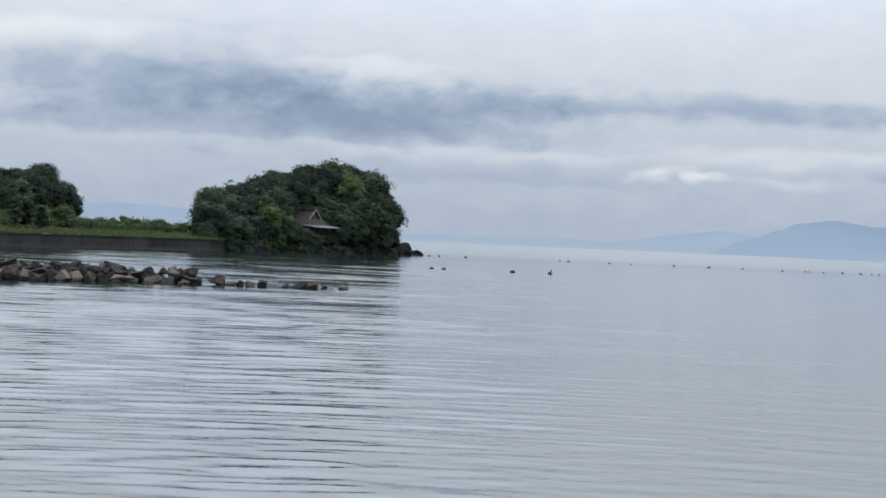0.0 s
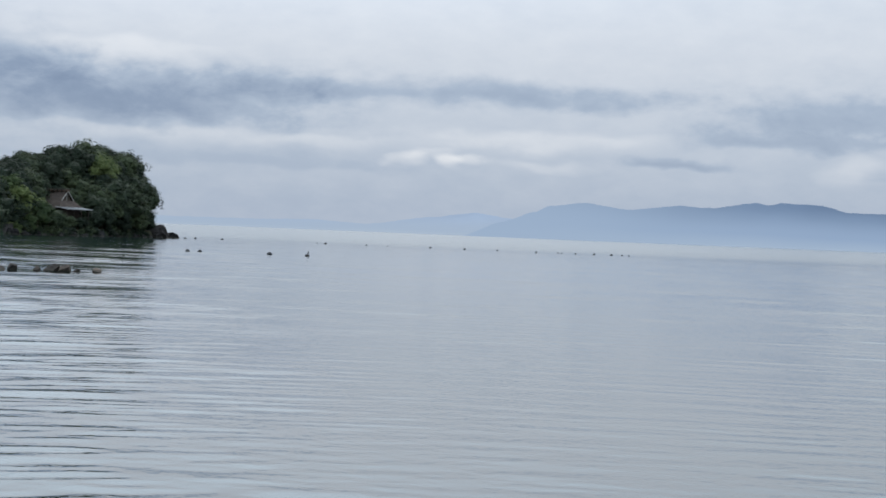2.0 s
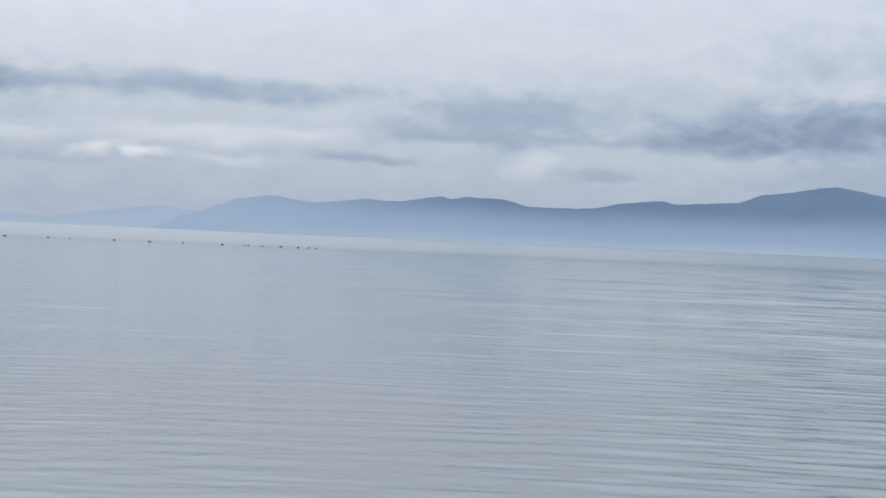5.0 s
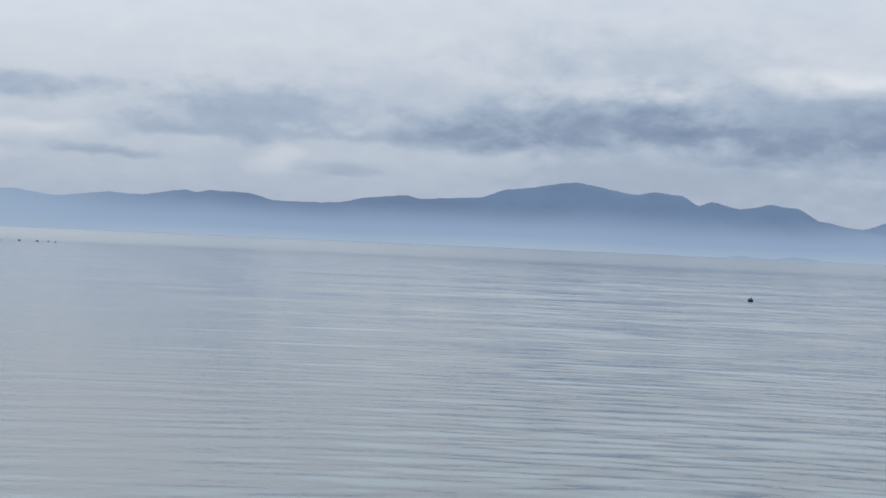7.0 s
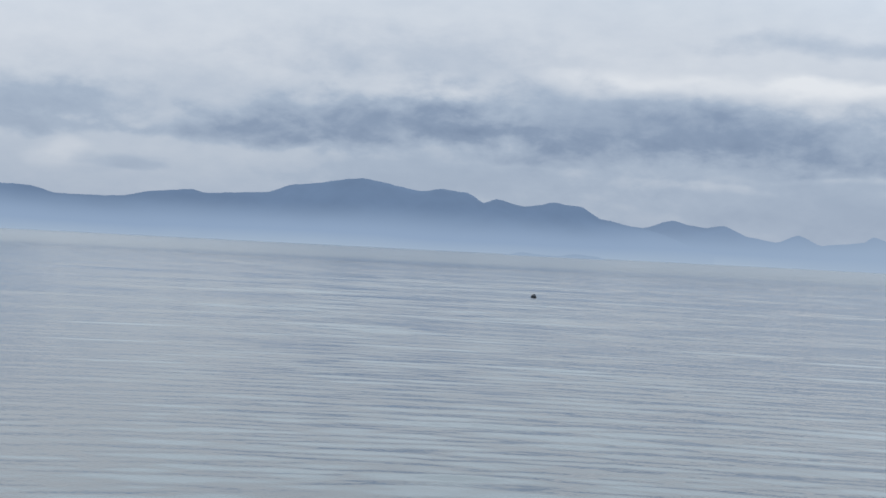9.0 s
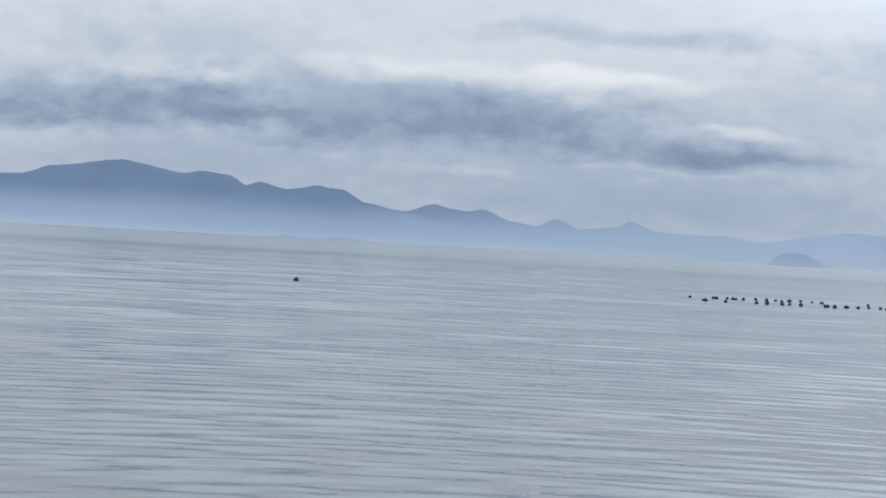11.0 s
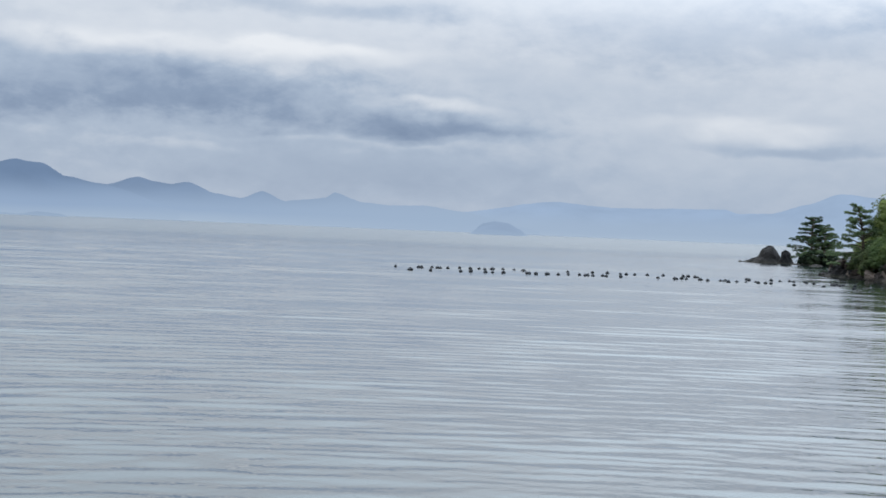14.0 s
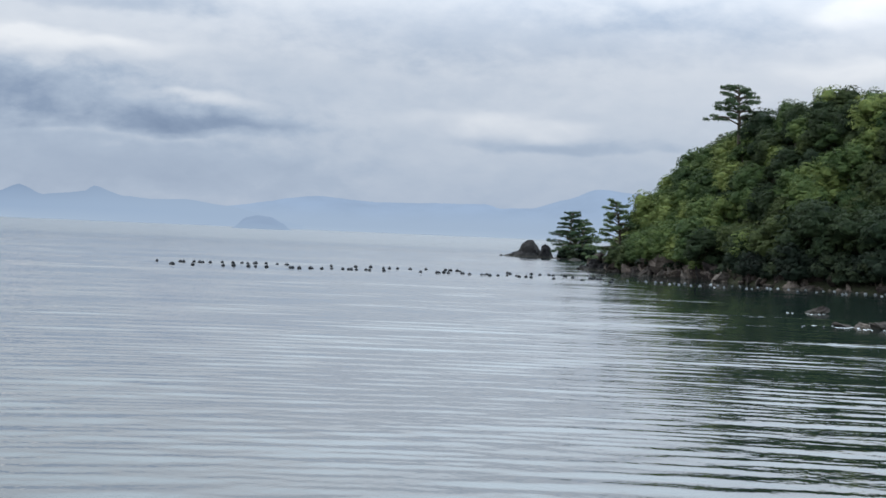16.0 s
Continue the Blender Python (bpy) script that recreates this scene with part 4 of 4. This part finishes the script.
def head_wood():
    rng = np.random.default_rng(31)
    placed, tries = [], 0
    while len(placed) < 230 and tries < 14000:
        tries += 1
        a, v = 63.2 + 10.5 * rng.uniform(0, 1), rng.uniform(0.2, 30)
        if a > 66.2 and v < 4.5:
            continue
        d = grid_at(a, HEAD_SHORE) + v
        p = at(a, d)
        size = rng.uniform(0.58, 0.92) * (0.72 if a < 64 else 1.0)
        if any((p.x - q.x) ** 2 + (p.y - q.y) ** 2 < (1.4 * (size + r)) ** 2 * 0.55 for q, r in placed):
            continue
        placed.append((p, size))
        # darker trees low and to the right put the slope's shade into leaf colour
        kinds = FINE_BROADLEAVES if rng.uniform() < 0.97 - 0.062 * (a - 63) - (0.4 if v < 9 and a > 66 else 0) else FINE_EVERGREENS
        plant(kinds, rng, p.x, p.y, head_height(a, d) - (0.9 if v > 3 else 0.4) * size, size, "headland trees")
    # a large rounded tree low on the slope
    for a, v, s in ((63.25, 1.5, 0.5), (63.1, 3.0, 0.45), (63.4, 0.6, 0.45), (69.4, 4.0, 1.35), (70.7, 4.5, 1.2), (68.2, 4.5, 1.0), (71.9, 3.5, 1.2), (67.2, 4.5, 0.85), (73.2, 4, 1.3)):
        d = grid_at(a, HEAD_SHORE) + v
        p = at(a, d)
        plant(FINE_ROUND if s > 0.8 else FINE_EVERGREENS, rng, p.x, p.y, head_height(a, d) - 0.8, s, "headland trees", "large dark rounded tree overhanging the shore" if s > 0.8 else "")
    # bushes that hang over the rocks, their dark leaves standing in for shade
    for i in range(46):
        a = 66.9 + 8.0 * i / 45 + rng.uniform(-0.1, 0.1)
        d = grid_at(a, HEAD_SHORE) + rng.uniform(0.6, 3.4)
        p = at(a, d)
        plant(BUSHES, rng, p.x, p.y, 0.25 + rng.uniform(0, 0.5), rng.uniform(0.65, 1.0), "overhanging bushes", "evergreen bush hanging over the shore rocks, darkened for shade")


head_wood()


def undergrowth(name, label, mat, a0, a1, shore, depth, height, n, seed):
    """Ferns and low shrubs that hide the soil between the trees."""
    rng = np.random.default_rng(seed)
    puffs = []
    for _ in range(n):
        a, v = rng.uniform(a0, a1), 1.5 + depth * rng.uniform(0, 1)
        d = grid_at(a, shore) + v
        p = at(a, d, height(a, d) + 0.35)
        r = rng.uniform(0.7, 1.5)
        puffs.append((p, (r, r, r * 0.6)))
    tagged(new(name, data_of(name, *leaves(puffs, 60, 0.34, rng), mat, False)), label, "plants", kind="stuff")


undergrowth("undergrowth", "dark undergrowth between the trees of the headland", M_SHADED_EVERGREEN, 63.0, 75, HEAD_SHORE, 30, head_height, 520, 51)
undergrowth("undergrowth", "dark undergrowth between the trees of the island", M_SHADED_EVERGREEN, -7.9, -1.5, ISLAND_SHORE, 30, island_height, 420, 52)


def head_pines():
    top = pine("lone spreading pine with flat needle pads on the hilltop", 3, 10.4, 6.0, 34, -0.22, 0.56, 0.40, 110, 0.105)
    a, d = 66.85, grid_at(66.85, HEAD_SHORE) + 20
    top.matrix_basis = Matrix.Translation(at(a, d, head_height(a, d) + 0.7)) @ pose(0, 0, 0, 0, 0, -66.85)
    tip = pine("feathery shore pine leaning from the headland's tip", 5, 8.6, 4.2, 46, -0.30, 0.10, 0.5, 100, 0.115)
    tip.matrix_basis = Matrix.Translation(at(63.2, 233, 0.9)) @ pose(0, 0, 0, 0, 0, -63)
    one = pine("bushy pine on a small rocky islet", 8, 9.2, 4.6, 62, 0.05, 0.06, 0.6, 110, 0.125)
    one.matrix_basis = Matrix.Translation(at(61.6, 352, 0.6)) @ pose(0, 0, 0, 0, 0, -61)
    two = pine("lower pine beside the taller one on the islet", 9, 7.4, 4.4, 56, -0.1, 0.05, 0.6, 110, 0.13)
    two.matrix_basis = Matrix.Translation(at(62.0, 352, 0.6)) @ pose(0, 0, 0, 0, 0, -30)
    rng = np.random.default_rng(33)
    for a, d, s in ((61.35, 350, 0.5), (61.7, 348, 0.6), (62.1, 349, 0.55), (62.3, 350, 0.45), (61.5, 350, 0.55), (61.9, 349, 0.6)):
        p = at(a, d)
        plant(BUSHES, rng, p.x, p.y, -0.2, s, "islet shrubs", "dark shrub on a rocky islet")


head_pines()


def head_rocks():
    rng = np.random.default_rng(34)
    for i in range(150):
        a = 62.3 + 11.5 * (i + rng.uniform(-0.4, 0.4)) / 149
        v = rng.uniform(-0.9, 3.0)
        ob = stone_at(SHORE_ROCKS, rng, at(a, grid_at(a, HEAD_SHORE) + v, -0.35 + 0.5 * max(0.0, v)), rng.uniform(0.7, 1.9) * (1.0 if a < 66.3 else 0.62),
                      "brown weathered rock along the headland's shore", "headland shore rocks", "shore_rock", rng.uniform(0.7, 1.2))
        if i % 2 == 0:  # tilted ledges between the boulders
            ob.rotation_euler = Euler((rng.uniform(0.3, 0.9), rng.uniform(-0.7, 0.7), rng.uniform(0, 6.28)))
            ob.scale = (ob.scale.x * 1.8, ob.scale.y * 0.6, ob.scale.z * 1.25)
    for a, v, s in ((62.2, -2, 2.2), (62.45, -1, 2.8), (62.0, -3, 1.3), (62.75, 0, 3.0)):
        stone_at(DARK_ROCKS, rng, at(a, grid_at(a, HEAD_SHORE) + v, -0.3), s, "dark rock at the headland's tip", "headland shore rocks", "shore_rock", 0.75)
    # pale slabs
    for a, s in ((64.9, 2.6), (65.3, 2.2), (66.35, 2.6), (64.5, 2.0)):
        ob = new("rock_slab", SHORE_ROCKS[2])
        ob.data = PALE_SLAB
        ob.matrix_basis = Matrix.LocRotScale(at(a, grid_at(a, HEAD_SHORE) - 0.6, -0.2), Euler((0.3, 0.35, rng.uniform(0, 6))), Vector((s, s * 0.6, s * 0.75)))
        tagged(ob, "pale tilted rock slab on the shore", "rock", "pale shore slabs")


M_PALEROCK = stone("pale_shore_rock", (0.03, 0.025, 0.021), (0.075, 0.062, 0.053), (0.16, 0.135, 0.117), 0.9, wet=0.05)
PALE_SLAB = rock_data("rock_slab", 77, M_PALEROCK, 3, 0.8, 1.0, 8)
head_rocks()


def sea_stack(a, d, wide, tall, seed, label, skew=0.2):
    """A pointed rock that stands out of the sea, with ledges."""
    bm = bmesh.new()
    bmesh.ops.create_icosphere(bm, subdivisions=4, radius=1.0)
    for v in bm.verts:
        z = max(0.0, v.co.z)
        taper = 1.0 - 0.55 * z
        v.co.x = v.co.x * taper + skew * z
        v.co.y *= taper
        n = noise.fractal(v.co * 1.6 + Vector((seed, 0, 0)), 1.0, 2.0, 5)
        ledge = 0.05 * math.sin(v.co.z * 14 + 3 * v.co.x)
        v.co += v.co.normalized() * (0.20 * n + ledge * 0.5)
        v.co = Vector((v.co.x * wide / 2, v.co.y * wide / 2, v.co.z * tall))
    ob = new("sea_rock", bm_data("sea_rock", bm, M_STACK))
    ob.matrix_basis = Matrix.Translation(at(a, d, 0)) @ pose(0, 0, 0, 0, 0, -a)
    return tagged(ob, label, "rock", "sea rocks")


sea_stack(60.2, 366, 6.4, 3.9, 2.0, "dark pointed sea stack with a rounded top")
sea_stack(60.82, 362, 3.2, 2.9, 5.0, "small sharp rock beside a larger stack", -0.1)
sea_stack(59.75, 366, 3.6, 0.9, 7.0, "low dark ledge awash beside the stack", 0.3)
sea_stack(61.8, 354, 10.0, 1.5, 9.0, "flat rock islet that carries pines", 0.0)
sea_stack(62.45, 352, 4.2, 1.3, 11.0, "low dark rock between islet and headland", 0.1)
sea_stack(59.4, 366, 1.0, 0.35, 13.0, "tiny dark rock awash", 0.0)
sea_stack(61.75, 338, 2.6, 0.5, 15.0, "flat black rock near the islet", 0.0)


def shoal():
    """Weedy rocks awash close to the headland, with broken water round them."""
    rng = np.random.default_rng(36)
    for a, d, s, tall in ((69.4, 114, 2.0, 0.42), (70.35, 96, 1.5, 0.3), (70.9, 96, 1.7, 0.3), (71.5, 96, 2.0, 0.4), (72.3, 95, 2.2, 0.5), (71.2, 99, 1.4, 0.5), (73.2, 94, 2.0, 0.5)):
        stone_at(SHORE_ROCKS, rng, at(a, d, -0.15), 0.75 * s, "brown weedy rock awash near the shore", "rocks awash", "shore_rock", tall)
    verts, faces = [], []
    for i in range(56):
        a, d = (rng.normal(71.2, 1.0), rng.normal(95.2, 1.0)) if i < 44 else (rng.normal(69.2, 0.35), rng.normal(113.2, 0.7))
        c = at(a, d, 0.004)
        r, q = rng.uniform(0.04, 0.17), len(verts)
        n = 7
        for k in range(n):
            t = 2 * math.pi * k / n
            verts.append(c + Vector((math.cos(t) * r * rng.uniform(0.6, 1.4) * 1.6, math.sin(t) * r * rng.uniform(0.5, 1.0), 0)))
        verts.append(c + Vector((0, 0, 0.02)))
        faces.extend((q + k, q + (k + 1) % n, q + n) for k in range(n))
    tagged(new("foam", data_of("foam", verts, faces, M_FOAM)), "white broken water round rocks awash", "foam", kind="stuff")


shoal()


# ---- floats and buoys ----
def float_ball(name, label, mat, squash=0.86):
    """A moulded float: a seamed ball with a lug that takes the rope."""
    root = tagged(new(name), label, "buoy")
    bm = bmesh.new()
    bmesh.ops.create_uvsphere(bm, u_segments=20, v_segments=14, radius=0.22)
    for v in bm.verts:
        if abs(v.co.z) < 0.02:
            v.co.x *= 1.07
            v.co.y *= 1.07
        v.co.z = v.co.z * squash + 0.06
    part("body", bm_data("body", bm, mat, True), root)
    bm = bmesh.new()
    vs = bmesh.ops.create_cone(bm, cap_ends=True, segments=10, radius1=0.06, radius2=0.045, depth=0.09)["verts"]
    for v in vs:
        v.co.z += 0.26
    part("lug", bm_data("lug", bm, mat), root, "moulded lug")
    return root


BLACK = float_ball("mooring_float", "round black plastic float on an oyster line", M_FLOAT)
GREY = float_ball("mooring_float", "round float on an oyster line, sky gloss painted grey", M_GLOSSFLOAT)
HIDDEN += [BLACK, GREY]


def oyster_lines():
    rng = np.random.default_rng(41)
    far = ((48.5, 184), (53, 190), (58, 194), (61, 190), (62.6, 184), (66, 181), (69, 177), (72, 174), (76, 170))

    def drop(src, a, d, s, group):
        p = at(a, d, -0.02 + rng.uniform(-0.03, 0.03))
        ob = copy_thing(src, Matrix.Translation(p) @ pose(0, 0, 0, rng.uniform(-14, 14), rng.uniform(-14, 14), rng.uniform(0, 360)))
        ob.scale = (s, s, s)
        tagged(ob, group=group)

    a = 48.5
    drop(BLACK, 48.44, 184, 0.7, "open water floats")
    while a < 62.9:
        a += rng.uniform(0.14, 0.42)
        d = grid_at(a, far)
        near = rng.uniform() < 0.45
        drop(BLACK, a, d - (13 if near else 0) + rng.uniform(-2, 2), rng.uniform(0.78, 1.0), "open water floats")
        if rng.uniform() < 0.35:
            drop(BLACK, a + rng.uniform(0.03, 0.1), d - (13 if near else 0) + rng.uniform(-3, 1), rng.uniform(0.76, 0.98), "open water floats")
        if rng.uniform() < 0.22:
            drop(BLACK, a + rng.uniform(-0.05, 0.05), d - (0 if near else 13), rng.uniform(0.76, 0.98), "open water floats")
    a = 63.1
    while a < 74:
        a += rng.uniform(0.1, 0.36)
        drop(GREY, a, grid_at(a, far) - rng.choice((2, 9)) + rng.uniform(-2, 2), rng.uniform(0.5, 0.75), "floats along the headland")
    drop(BLACK, 35.84, 163, 1.15, "lone float")


oyster_lines()


def bay_buoys():
    rng = np.random.default_rng(42)
    hull = new("mooring_buoy")
    tagged(hull, "low dark mooring buoy on calm water", "buoy")
    bm = bmesh.new()
    bmesh.ops.create_uvsphere(bm, u_segments=20, v_segments=12, radius=0.5)
    for v in bm.verts:
        v.co = Vector((v.co.x * 1.1, v.co.y * 0.7, v.co.z * 0.55 + 0.1))
    part("body", bm_data("body", bm, M_FLOAT, True), hull)
    bm = bmesh.new()
    box(bm, -0.25, 0.25, -0.05, 0.05, 0.33, 0.46, 0.02)
    part("handle", bm_data("handle", bm, M_FLOAT), hull, "moulded carrying bar")
    HIDDEN.append(hull)
    for a in (-0.1, 0.75, 3.77, 4.04, 5.35, 6.03, 7.40, 8.50, 9.55, 10.80, 11.50, 11.62, 12.06, 12.65, 13.20, 13.54, 13.76):
        m = Matrix.Translation(at(a, 462 + rng.uniform(-4, 4), 0)) @ pose(0, 0, 0, 0, 0, rng.uniform(-30, 30) - a)
        ob = copy_thing(hull, m)
        s = rng.uniform(0.42, 0.75)
        ob.scale = (s, s, s)
        tagged(ob, group="distant buoy row")
    for a, s in ((-0.33, 0.62), (0.06, 0.62), (2.27, 0.75), (3.47, 0.62)):
        ob = copy_thing(hull, Matrix.Translation(at(a, 252, 0)) @ pose(0, 0, 0, 0, 0, -a))
        ob.scale = (s, s, s)
        tagged(ob, group="nearer buoys")
    mark = tagged(new("marker_pole"), "short upright marker pole standing in the water", "marker")
    bm = bmesh.new()
    bmesh.ops.create_cone(bm, cap_ends=True, segments=8, radius1=0.05, radius2=0.03, depth=0.9)
    part("pole", bm_data("pole", bm, M_TIMBER), mark, m=pose(0, 0, 0.25))
    bm = bmesh.new()
    bmesh.ops.create_cone(bm, cap_ends=True, segments=10, radius1=0.12, radius2=0.05, depth=0.3)
    part("cap", bm_data("cap", bm, M_FLOAT), mark, m=pose(0, 0, 0.5))
    mark.matrix_basis = Matrix.Translation(at(3.50, 251.3, 0))


bay_buoys()

# the patterns that were copied stay out of the place
for root in HIDDEN:
    for ob in (*root.children_recursive, root):
        bpy.data.objects.remove(ob)
